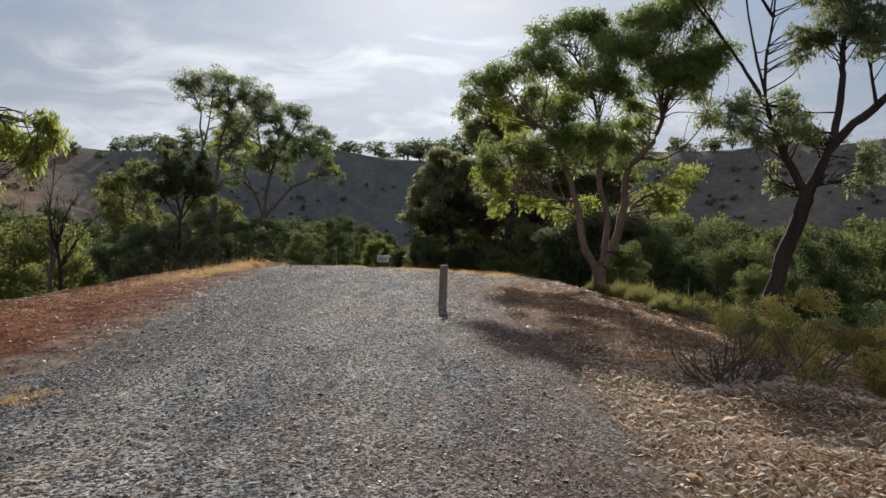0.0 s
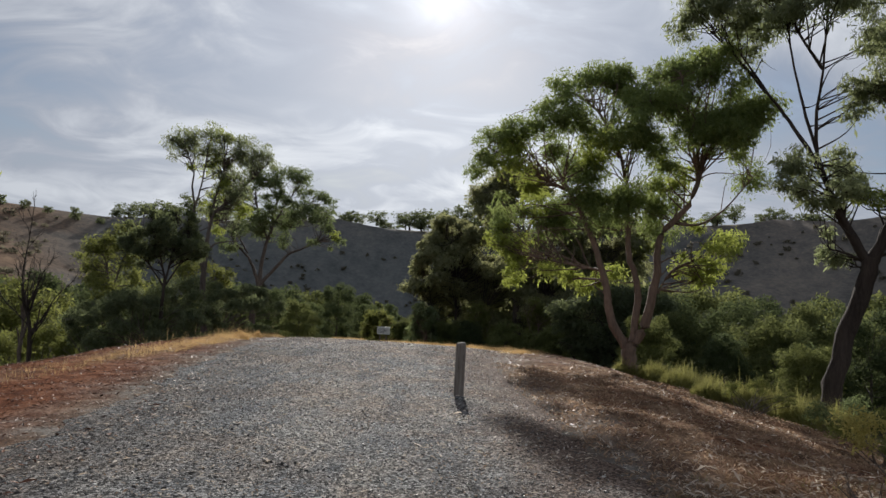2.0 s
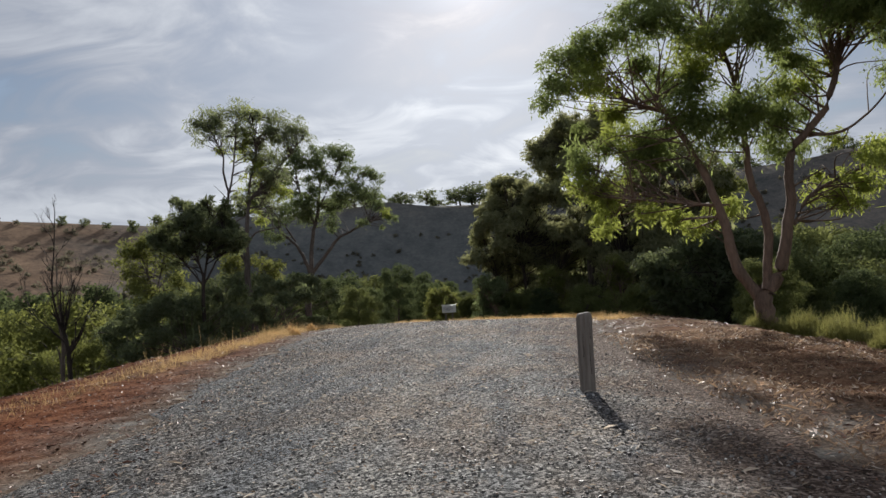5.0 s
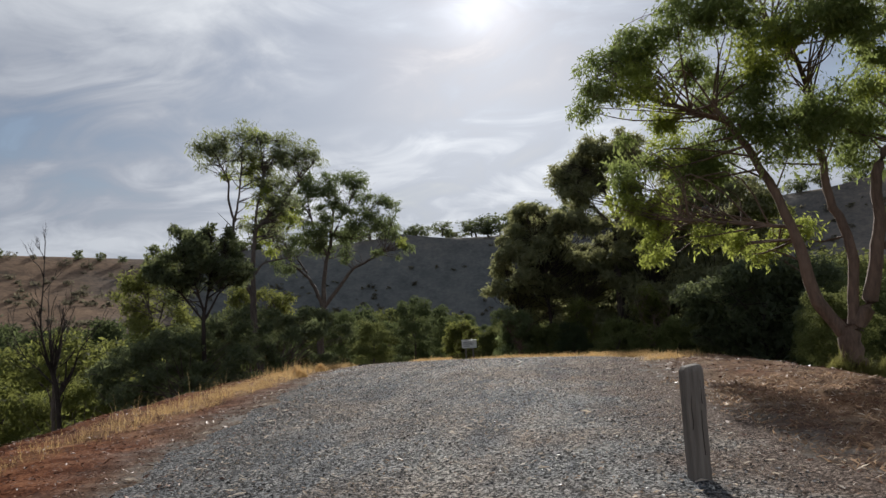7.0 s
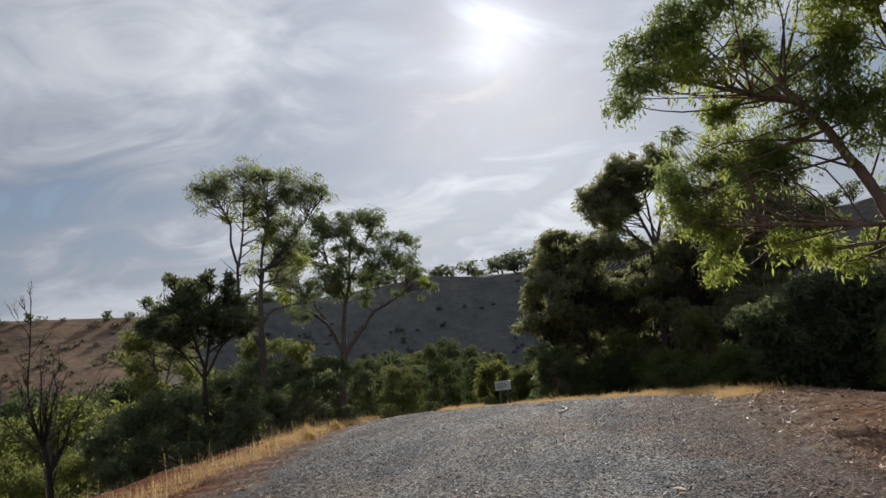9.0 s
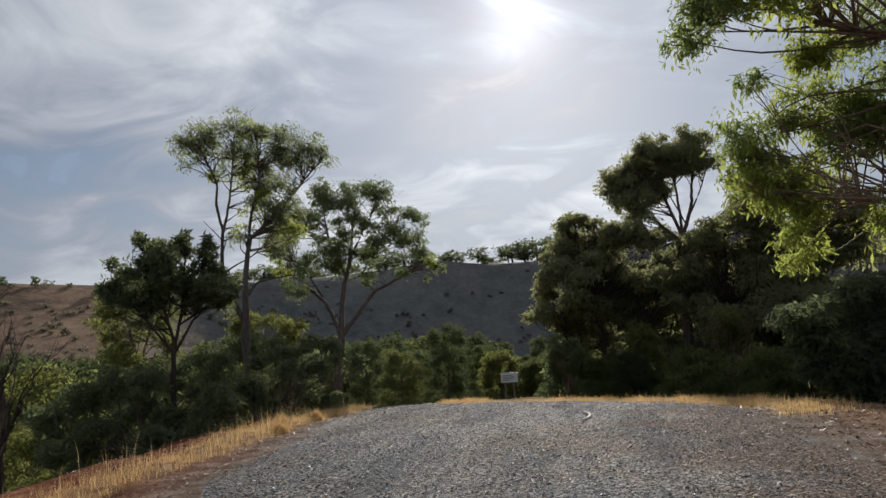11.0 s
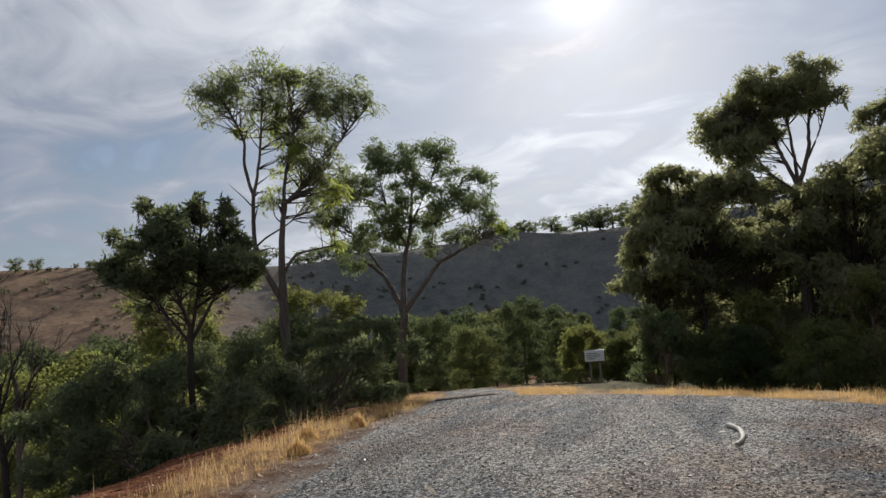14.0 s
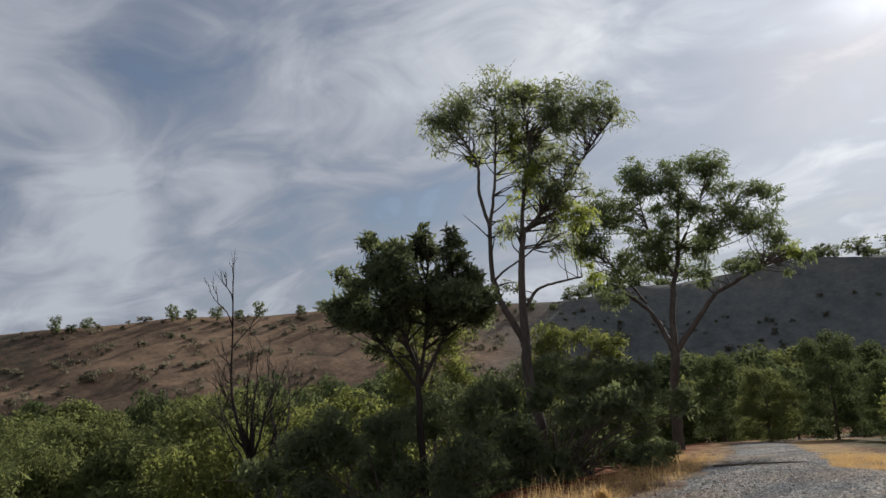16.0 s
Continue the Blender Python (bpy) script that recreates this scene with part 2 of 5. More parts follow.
OLIVE = leaf_material("olive_leaf", (0.062, 0.076, 0.028), (0.165, 0.18, 0.066), (0.36, 0.37, 0.09))
GREYLEAF = leaf_material("grey_green_leaf", (0.065, 0.088, 0.050), (0.17, 0.20, 0.11), (0.28, 0.33, 0.11))
DARKLEAF = leaf_material("dark_wattle_leaf", (0.052, 0.070, 0.048), (0.13, 0.15, 0.092), (0.30, 0.33, 0.12))
NEEDLE = leaf_material("sheoak_needle", (0.105, 0.116, 0.076), (0.25, 0.255, 0.15), (0.55, 0.54, 0.22))
SCRUB = leaf_material("dry_scrub_leaf", (0.065, 0.062, 0.046), (0.15, 0.14, 0.10), (0.24, 0.21, 0.14))
MUTED = leaf_material("muted_straw", (0.28, 0.19, 0.085), (0.54, 0.40, 0.20), (0.50, 0.34, 0.14), 0.7)
RUST = leaf_material("rusty_foliage", (0.22, 0.19, 0.062), (0.48, 0.41, 0.15), (0.66, 0.58, 0.16))
PINKBARK = two_scale("pinkish_gum_bark", (0.060, 0.043, 0.034), (0.25, 0.17, 0.125), 1.6, 14.0, 0.8, 0.5, 0.02, (1, 1, 0.25))
GREYBARK = two_scale("grey_gum_bark", (0.040, 0.033, 0.028), (0.16, 0.13, 0.11), 2.0, 16.0, 0.85, 0.6, 0.02, (1, 1, 0.25))
DARKBARK = two_scale("dark_rough_bark", (0.018, 0.014, 0.012), (0.075, 0.058, 0.048), 2.0, 18.0, 0.95, 0.9, 0.04, (1, 1, 0.2))
DEADWOOD = two_scale("dead_wood", (0.05, 0.038, 0.03), (0.17, 0.135, 0.11), 3.0, 24.0, 0.9, 0.5, 0.01)
BLEACHED = two_scale("bleached_wood", (0.34, 0.29, 0.23), (0.66, 0.61, 0.54), 4.0, 40.0, 0.8, 0.6, 0.01, (1, 0.2, 1))
TIMBER = two_scale("weathered_timber", (0.085, 0.070, 0.058), (0.25, 0.22, 0.19), 6.0, 45.0, 0.9, 0.7, 0.006, (1, 1, 0.06))
PANEL = two_scale("faded_sign_paint", (0.52, 0.52, 0.50), (0.74, 0.74, 0.71), 3.0, 30.0, 0.5, 0.1, 0.002)
INK = two_scale("faded_print", (0.12, 0.13, 0.14), (0.22, 0.23, 0.23), 6.0, 40.0, 0.6, 0.1, 0.001)


# ---- building helpers ----
def mesh_of(name, verts, faces, mat, smooth=False):
    """A mesh from arrays: vertices and faces, all of one number of corners."""
    verts, faces = np.asarray(verts, dtype=np.float32).reshape(-1, 3), np.asarray(faces, dtype=np.int32)
    me = bpy.data.meshes.new(name)
    n, k = faces.shape
    me.vertices.add(len(verts))
    me.vertices.foreach_set("co", verts.ravel())
    me.loops.add(n * k)
    me.loops.foreach_set("vertex_index", faces.ravel())
    me.polygons.add(n)
    me.polygons.foreach_set("loop_start", np.arange(0, n * k, k, dtype=np.int32))
    me.polygons.foreach_set("use_smooth", np.full(n, smooth, dtype=bool))
    me.update(calc_edges=True)
    me.materials.append(mat)
    return me


def part(name, me, parent=None, label="", kind=""):
    ob = new(name, me)
    if parent is not None:
        ob.parent = parent
    return tagged(ob, label, kind=kind)


def base(name, m, label, category, group=""):
    ob = new(name)
    ob.empty_display_size = 0.2
    ob.matrix_basis = m
    return tagged(ob, label, category, group)


def curve_points(points, steps=5):
    """A smooth line through points (Catmull-Rom)."""
    p = np.array([points[0], *points, points[-1]], dtype=float)
    out = []
    for i in range(1, len(p) - 2):
        for s in np.linspace(0, 1, steps, endpoint=False):
            a, b, c, d = p[i - 1:i + 3]
            out.append(0.5 * (2 * b + (c - a) * s + (2 * a - 5 * b + 4 * c - d) * s * s + (3 * b - a - 3 * c + d) * s ** 3))
    return np.array([*out, p[-2]])


def tube(points, r0, r1, sides=7, wobble=0.0, rng=None, flare=0.0):
    """Vertices and triangles-in-quads of a tapered round limb along points."""
    pts = np.asarray(points, dtype=float)
    n = len(pts)
    ahead = np.gradient(pts, axis=0)
    ahead /= np.linalg.norm(ahead, axis=1, keepdims=True) + 1e-9
    ref = np.where(np.abs(ahead[:, 2:3]) > 0.9, [[1.0, 0, 0]], [[0, 0, 1.0]])
    a = np.cross(ahead, ref)
    a /= np.linalg.norm(a, axis=1, keepdims=True)
    b = np.cross(ahead, a)
    s = np.linspace(0, 1, n)
    rad = r0 + (r1 - r0) * s ** 0.8 + flare * r0 * np.exp(-s * 14)
    ang = np.arange(sides) * 2 * math.pi / sides
    ring = rad[:, None] * np.ones(sides)
    if rng is not None and wobble:
        ring = ring * (1 + wobble * rng.standard_normal((n, sides)))
    v = pts[:, None] + ring[..., None] * (np.cos(ang)[None, :, None] * a[:, None] + np.sin(ang)[None, :, None] * b[:, None])
    f = [(i * sides + j, i * sides + (j + 1) % sides, (i + 1) * sides + (j + 1) % sides, (i + 1) * sides + j) for i in range(n - 1) for j in range(sides)]
    tip = (n - 1) * sides
    if sides % 2 == 0:
        f += [(tip, tip + k, tip + k + 1, tip + k + 2) for k in range(1, sides - 2, 2)]
    return v.reshape(-1, 3), np.array(f)


def joined(pieces):
    """Several (vertices, faces) as one."""
    vs, fs, at = [], [], 0
    for v, f in pieces:
        vs.append(v)
        fs.append(f + at)
        at += len(v)
    return np.concatenate(vs), np.concatenate(fs)


def leaves(rng, at, length, width, droop=0.3, vary=0.35, out=None):
    """One diamond-shaped leaf at each place; out: ways that the blades face, roughly."""
    n = len(at)
    d = rng.standard_normal((n, 3))
    d /= np.linalg.norm(d, axis=1, keepdims=True)
    d = d * (1 - droop) + np.array([0, 0, -1.0]) * droop
    d /= np.linalg.norm(d, axis=1, keepdims=True) + 1e-9
    face = rng.standard_normal((n, 3))
    if out is not None:
        face = out + 0.42 * face
        face /= np.linalg.norm(face, axis=1, keepdims=True) + 1e-9
        d = d - face * (d * face).sum(1, keepdims=True) * 0.85
        d /= np.linalg.norm(d, axis=1, keepdims=True) + 1e-9
    side = np.cross(d, face)
    side /= np.linalg.norm(side, axis=1, keepdims=True) + 1e-9
    size = np.exp(vary * rng.standard_normal((n, 1)))
    d, side = d * length * size, side * width * 0.5 * size
    v = np.stack([at, at + d * 0.45 + side, at + d, at + d * 0.45 - side], 1).reshape(-1, 3)
    return v, np.arange(4 * n).reshape(n, 4)


def tuft_places(rng, c, r, n, flat=0.8, knots=9, loose=0.27):
    """Places in a leafy clump: tight domed bunches round its outside, with gaps between."""
    c = np.asarray(c, dtype=float)
    k = rng.standard_normal((knots, 3))
    k /= np.linalg.norm(k, axis=1, keepdims=True)
    k[:, 2] = k[:, 2] * flat + 0.12
    k *= rng.uniform(0.30, 0.86, (knots, 1)) * r
    pick = rng.integers(0, knots, n)
    bunch = rng.standard_normal((n, 3))
    bunch /= np.linalg.norm(bunch, axis=1, keepdims=True)
    bunch *= rng.uniform(0, 1, (n, 1)) ** 0.45
    bunch[:, 2] = np.where(bunch[:, 2] < 0, bunch[:, 2] * 0.55, bunch[:, 2] * 0.8)
    off = k[pick] + bunch * r * rng.uniform(0.26, 0.48, knots)[pick][:, None]
    stray = rng.uniform(0, 1, n) < loose
    off[stray] = rng.standard_normal((int(stray.sum()), 3)) * np.array([0.46, 0.46, 0.38 * flat + 0.06]) * r
    far = np.linalg.norm(off / np.array([1, 1, 0.9]), axis=1, keepdims=True)
    return c + off * np.minimum(1, 1.1 * r * rng.uniform(0.8, 1.0, (n, 1)) / np.maximum(far, 1e-6))


def lobe_places(rng, c, r, n, lobes=7, least=0.36, most=0.56):
    """Places on the outsides of the rounded lobes of a dense crown, and ways out of them."""
    c = np.asarray(c, dtype=float)
    k = rng.standard_normal((lobes, 3))
    k /= np.linalg.norm(k, axis=1, keepdims=True)
    k[:, 2] = 0.75 * k[:, 2] + 0.1
    k *= rng.uniform(0.35, 0.68, (lobes, 1)) * r
    size = rng.uniform(least, most, lobes) * r
    pick = rng.integers(0, lobes, n)
    way = rng.standard_normal((n, 3))
    way /= np.linalg.norm(way, axis=1, keepdims=True)
    way[:, 2] = np.where(way[:, 2] < -0.3, -way[:, 2], way[:, 2])
    deep = 1 - 0.45 * rng.uniform(0, 1, (n, 1)) ** 2.2 + 0.06 * rng.standard_normal((n, 1))
    return c + k[pick] + way * size[pick][:, None] * deep * np.array([1, 1, 0.82]), way


def outward(clumps):
    """Unit ways from the middle of each clump to its places, tipped a little upwards."""
    ways = np.concatenate([c - c.mean(0) for c in clumps])
    ways /= np.linalg.norm(ways, axis=1, keepdims=True) + 1e-9
    ways[:, 2] += 0.25
    return ways


# ---- the lie of the land ----
LEFT_Y, LEFT_X = (-10, 6, 11, 16, 20, 25, 30, 35, 42, 60), (-3.2, -3.6, -4.1, -5.05, -5.75, -6.4, -7.3, -7.9, -9.4, -15.0)
RIGHT_Y, RIGHT_X = (-10, 5, 9, 12, 20, 25, 28, 30, 31.5, 33.3, 35.2, 36.5, 42, 60), (1.9, 1.95, 2.0, 1.6, 1.0, 1.1, 1.4, 0.7, -0.3, -1.9, -4.0, -6.2, -7.6, -13.0)
RIDGE_AZ, RIDGE_H = (-180, -110, -70, -60, -50, -40, -30, -20, -10, 0, 8, 18, 30, 50, 110, 180), (8, 16, 23.0, 27.0, 28.3, 25.8, 25.0, 28.0, 30.2, 30.6, 33, 35.5, 37.5, 36, 16, 8)


def wave(x, y, scale, seed):
    """Smooth unevenness of about -1 to 1 on arrays."""
    rng = np.random.default_rng(seed)
    out = 0
    for i in range(6):
        a, f, p = rng.uniform(0, 6.28), rng.uniform(0.6, 1.9) / scale, rng.uniform(0, 6.28)
        out = out + np.sin((x * math.cos(a) + y * math.sin(a)) * f * 6.28 + p)
    return out / 3.2


def left_edge(y):
    return np.interp(y, LEFT_Y, LEFT_X)


def right_edge(y):
    return np.interp(y, RIGHT_Y, RIGHT_X)


def fall(d, bend, steep):
    """A slope that rounds over and then runs straight."""
    d = np.maximum(d, 0)
    turn = steep / (2 * bend)
    return np.where(d < turn, bend * d * d, bend * turn * turn + steep * (d - turn))


def ease(v, lo, hi):
    s = np.clip((v - lo) / (hi - lo), 0, 1)
    return s * s * (3 - 2 * s)


def land(x, y, rough=True):
    x, y = np.asarray(x, dtype=float), np.asarray(y, dtype=float)
    z = -np.where(y < 42, 0.0025 * np.maximum(y - 22, 0) ** 2, 1.0 + 0.1 * (y - 42))
    z = z + 0.19 * (1 - ease(y, 0.0, 6.0)) + 0.20 * np.exp(-((x - 4.4) / 2.1) ** 2 - ((y - 6.2) / 3.0) ** 2)
    on_left, on_right = left_edge(y) - np.interp(y, (8, 14, 20, 26), (2.6, 2.2, 1.5, 1.0)) - x, x - np.interp(y, (-10, 5, 9, 12, 20, 26, 28, 30, 32.3, 35, 42), (2.8, 3.4, 2.9, 2.6, 2.8, 2.3, 2.2, 1.7, 0.3, -2.9, -5.2)) - 0.8
    z = z - fall(on_left, 0.05, 0.42) - fall(on_right, 0.09, 0.20)
    z = z - 0.25 * np.exp(-((on_left + 0.3) / 2.0) ** 2) * 0.3
    r, az = np.hypot(x, y - 15), np.degrees(np.arctan2(x, y - 15))
    floor = -8.0 + 1.2 * wave(x, y, 60, 3)
    z = np.where(z > floor + 2, z, floor + 2 * np.exp(np.minimum((z - floor - 2) / 2, 0)) * 1.0)
    ridge = np.interp(az, RIDGE_AZ, RIDGE_H)
    foot, top = 165 + 14 * wave(az, 0 * az, 35, 5) + 34 * ease(az, -37, -25), 262
    s = np.clip((r - foot) / (top - foot), 0, 1)
    climb = s ** 0.92 * (1 - 0.12 * np.sin(s * math.pi))
    z = z + (ridge + 8) * climb * (1 - 0.0) + 1.3 * wave(x, y, 28, 9) * np.clip(s * 2, 0, 1) * (1 - s) * 2
    z = z + np.where(r > top, -np.minimum((r - top) * 0.02, 40), 0)
    if rough:
        off = np.maximum(np.maximum(left_edge(y) - x, x - right_edge(y)), 0)
        z = z + np.clip(off / 1.5, 0, 1) * (0.05 * wave(x, y, 2.6, 11) + 0.02 * wave(x, y, 0.9, 12))
    return z


def at_ground(x, y):
    return float(land(x, y))


def grid_line(lo, hi, step, limit, growth=1.075):
    mid = list(np.arange(lo, hi + step / 2, step))
    up, d = [mid[-1]], step
    while up[-1] < limit:
        d *= growth
        up.append(up[-1] + d)
    down, d = [mid[0]], step
    while down[-1] > -limit:
        d *= growth
        down.append(down[-1] - d)
    return np.array(down[:0:-1] + mid + up[1:])


def left_strip(x, y):
    d = left_edge(y) - x
    lo, hi = np.interp(y, (8, 16, 20, 25, 30, 35), (2.5, 1.8, 1.3, 0.6, 0.25, 0.1)), np.interp(y, (8, 16, 20, 26, 34), (3.0, 2.4, 2.0, 1.6, 1.4))
    return ease(d, lo, lo + 0.5) * (1 - ease(d, hi, hi + 0.7)) * np.interp(y, (6, 14, 18, 22), (0.03, 0.10, 0.45, 1))


def far_verge(x, y):
    d = np.minimum(x - right_edge(y), 6)
    return ease(d, 0.0, 0.25) * (1 - ease(d, 1.0, 2.2)) * ease(y, 26, 28.5) * np.where(np.abs(x + 4.15) < 0.45, 0.05, 1.0)


def build_ground():
    gx, gy = grid_line(-16, 14, 0.3, 2600), grid_line(-4, 45, 0.35, 2600)
    x, y = np.meshgrid(gx, gy)
    z = land(x, y)
    nx, ny = len(gx), len(gy)
    i = (np.arange(ny - 1)[:, None] * nx + np.arange(nx - 1)).ravel()
    me = mesh_of("ground", np.stack([x, y, z], -1), np.stack([i, i + 1, i + nx + 1, i + nx], 1), GROUND, True)
    r = np.hypot(x, y - 15)
    d = left_edge(y) - x
    red = ease(d, -0.3, 1.0) * (1 - ease(d, 5.5, 8)) * (1 - 0.25 * ease(wave(x, y, 5, 21), 0.2, 0.8))
    straw = np.maximum(left_strip(x, y) * np.clip(0.4 + 0.6 * wave(x, y, 1.0, 921), 0, 1), 0.85 * np.maximum(far_verge(x, y), ease(x - right_edge(y), 0.0, 0.3) * (1 - ease(x - right_edge(y), 2.0, 3.5)) * ease(y, 28.5, 31) * (1 - ease(y, 40, 46))))
    red = np.maximum(red, (0.42 + 0.25 * wave(x, y, 1.7, 23)) * ease(x - right_edge(y), -0.4, 0.5) * ease(y, 7.5, 9.5))
    grit = 1 - ease(np.maximum(0.7 * d + 0.1 + 0.3 * wave(x, y, 1.5, 25), 0.8 * (x - right_edge(y)) + 0.25 * wave(x, y, 1.4, 24)), 0.0, 1.2)
    # the greyer hill zone paints shade and haze along with scrub, by azimuth
    for name, value in (("red", red), ("grit", grit), ("straw", straw), ("hill", ease(r, 150, 175)), ("hazy_scrub", ease(np.degrees(np.arctan2(x, y - 15)) + 3 * wave(x, y, 40, 22), -37, -26) * (1 - 0.25 * ease(np.degrees(np.arctan2(x, y - 15)), 12, 20)) * (1 - 0.15 * ease(r, 252, 263))), ("valley", ease(np.maximum(d - 3, x - right_edge(y) - np.interp(y, (22, 28), (5, 0))), 1.5, np.interp(y, (22, 28), (6, 3))) * (1 - ease(r, 150, 175)))):
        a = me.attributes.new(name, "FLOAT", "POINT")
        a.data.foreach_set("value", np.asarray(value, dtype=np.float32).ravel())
    tagged(new("ground", me), "dry leaf-strewn earth falling to a wooded valley and hills", "ground", kind="structure")


def build_path():
    rows = np.arange(-8, 58, 0.3)
    across = np.concatenate([[0, 0.012, 0.04], np.linspace(0.1, 0.9, 17), [0.96, 0.988, 1]])
    verts = []
    for y in rows:
        lo = left_edge(y) - 0.18 + 0.16 * wave(0 * y, y, 1.6, 31) + 0.1 * wave(0 * y, y, 0.7, 32)
        hi = right_edge(y) + 0.15 + 0.20 * wave(0 * y, y, 1.9, 33) + 0.12 * wave(0 * y, y, 0.8, 34)
        x = lo + (hi - lo) * across
        up = np.interp(across, (0, 0.012, 0.04, 0.5, 0.96, 0.988, 1), (-0.03, 0.004, 0.014, 0.03, 0.014, 0.004, -0.03))
        verts.append(np.stack([x, 0 * x + y, land(x, 0 * x + y, False) + up + 0.006 * wave(x, 0 * x + y, 1.3, 35) * (across * (1 - across) * 4)], -1))
    k = len(across)
    i = (np.arange(len(rows) - 1)[:, None] * k + np.arange(k - 1)).ravel()
    me = mesh_of("gravel_path", np.concatenate(verts), np.stack([i, i + 1, i + k + 1, i + k], 1), GRAVEL, True)
    # where the painted shade of coarse gravel lies, strongest at the left edge
    side = np.concatenate([(1 - ease(across + 0.06 * wave(across * 5, 0 * across + y, 2.2, 36), 0.06, 0.34)) * np.interp(y, (0, 24, 30), (1, 0.8, 0.2)) for y in rows])
    me.attributes.new("coarse_shade", "FLOAT", "POINT").data.foreach_set("value", side.astype(np.float32))
    dirt = np.concatenate([ease(across + 0.08 * wave(across * 5, 0 * across + y, 2.6, 37), 0.60, 0.97) * np.interp(y, (6, 10, 26, 32), (0.3, 0.9, 1, 0.2)) + 0.5 * (1 - ease(y + 1.5 * wave(across * 4, 0 * across + y, 3.0, 38), 4.0, 9.0)) * ease(across, 0.25, 0.5) for y in rows])
    me.attributes.new("dirt", "FLOAT", "POINT").data.foreach_set("value", dirt.astype(np.float32))
    tagged(new("gravel_path", me), "broad grey crushed-gravel walking path along the ridge", "path", kind="structure")


build_ground()
build_path()


def path_up(x, y):
    """Height of the walking surface."""
    s = np.clip((x - left_edge(y)) / (right_edge(y) - left_edge(y)), 0, 1)
    return land(x, y, False) + np.interp(s, (0, 0.05, 0.5, 0.95, 1), (-0.01, 0.014, 0.03, 0.014, -0.01))


# ---- trees ----
def tree(name, x, y, turn, limbs, clumps, label, bark=GREYBARK, leaf=GUM, fresh_lit=FRESH_LIT, size=(0.2, 0.05), density=1.8, droop=0.35,
         trunk_r=0.2, depth=0.5, seed=1, sink=None, category="tree", twig=0.011, flat=0.8, sides=9, puff=1.22, fill=0, shell=False, twig_r=0.03):
    """A tree at (x, y) whose own x axis is turned by that many degrees. limbs: (thick, thin, (x, z) ...), the trunk
    first; heights are above the
    path. clumps: (x, z, radius, tone), tone 0 plain leaves, 1 lighter ones, young or coloured as sunlit through, else
    bare."""
    rng = np.random.default_rng(seed)
    low = at_ground(x, y) if sink is None else sink
    root = base(name, pose(x, y, low, 0, 0, turn), label, category)
    us = [c[0] for c in clumps]
    mid, half = (max(us) + min(us)) / 2, (max(us) - min(us)) / 2 + 0.6
    lines = []
    for i, (thick, thin, *pts) in enumerate(limbs):
        sway = rng.uniform(-1, 1) * depth * 0.8
        line = [(u, sway * (j / max(len(pts) - 1, 1)) if i else 0.0, z - low) for j, (u, z) in enumerate(pts)]
        if i == 0:
            line = [(line[0][0] - 0.02, 0.0, -0.25), *line]
        line = curve_points(line)
        line[1:-1] += rng.standard_normal((len(line) - 2, 3)) * thick * 0.10
        lines.append((line, thick, thin))
        me = mesh_of("trunk" if i == 0 else "limb", *tube(line, thick, thin, sides, 0.05, rng, 0.5 if i == 0 else 0.0), bark, True)
        part("trunk" if i == 0 else "limb", me, root)
    spots = np.concatenate([ln for ln, _, _ in lines])
    width = np.concatenate([np.linspace(a, b, len(ln)) for ln, a, b in lines])
    tones, ways, twigs, placed = {0: [], 1: []}, {0: [], 1: []}, [], []
    for u, z, r, tone in clumps:
        v = rng.uniform(-1, 1) * half * depth * math.sqrt(max(1 - ((u - mid) / half) ** 2, 0.1))
        placed.append((np.array([u, v, z - low]), r * puff, tone))
    for i in range(len(clumps)):
        # smaller tufts between neighbours close the crown
        c, r, tone = placed[i]
        gaps = [np.linalg.norm((p[0] - c)[[0, 2]]) if j != i else 99.0 for j, p in enumerate(placed[:len(clumps)])]
        for j in np.argsort(gaps)[:2]:
            if gaps[j] < 2.2 * r:
                placed.append(((c + placed[j][0]) / 2 + rng.standard_normal(3) * 0.15 * r, r * 0.66, tone))
    for _ in range(fill):
        # loose sprays inside the crown's outline
        i, j = rng.integers(0, len(clumps), 2)
        (c, r, tone), (d, q, _) = placed[i], placed[j]
        if 0 < np.linalg.norm(c - d) < 2.6:
            placed.append((c + (d - c) * rng.uniform(0.2, 0.8) + rng.standard_normal(3) * 0.15, 0.62 * r, tone))
    for c, r, tone in placed:
        gap = np.linalg.norm((spots - c) * [1, 0.7, 1], axis=1) + 1.1 * np.maximum(spots[:, 2] - c[2] + 0.2, 0)
        near = np.argsort(gap)[:9]
        for _ in range(3):
            j = int(rng.choice(near))
            start, r0 = spots[j], min(width[j] * 0.6, twig_r)
            end = c + rng.standard_normal(3) * r * np.array([0.4, 0.4, 0.22])
            bend = start * 0.45 + end * 0.55 + rng.standard_normal(3) * 0.12 * np.linalg.norm(end - start) + np.array([0, 0, 0.03 * np.linalg.norm(end - start)])
            twigs.append(tube(curve_points([start, bend, end], 4), r0, twig * 0.4, 4))
            fork = bend * 0.5 + end * 0.5
            for _ in range(2):
                tip = end + rng.standard_normal(3) * r * np.array([0.38, 0.38, 0.22])
                twigs.append(tube(np.array([fork, fork * 0.5 + tip * 0.5 + rng.standard_normal(3) * 0.08, tip]), twig * 0.8, twig * 0.25, 3))
        if tone in tones:
            n = int(density * 3.14 * r * r / (size[0] * size[1] * 0.25))
            if shell:
                at, way = lobe_places(rng, c, r, int(1.5 * n), 5, 0.45, 0.7)
                tones[tone].append(at)
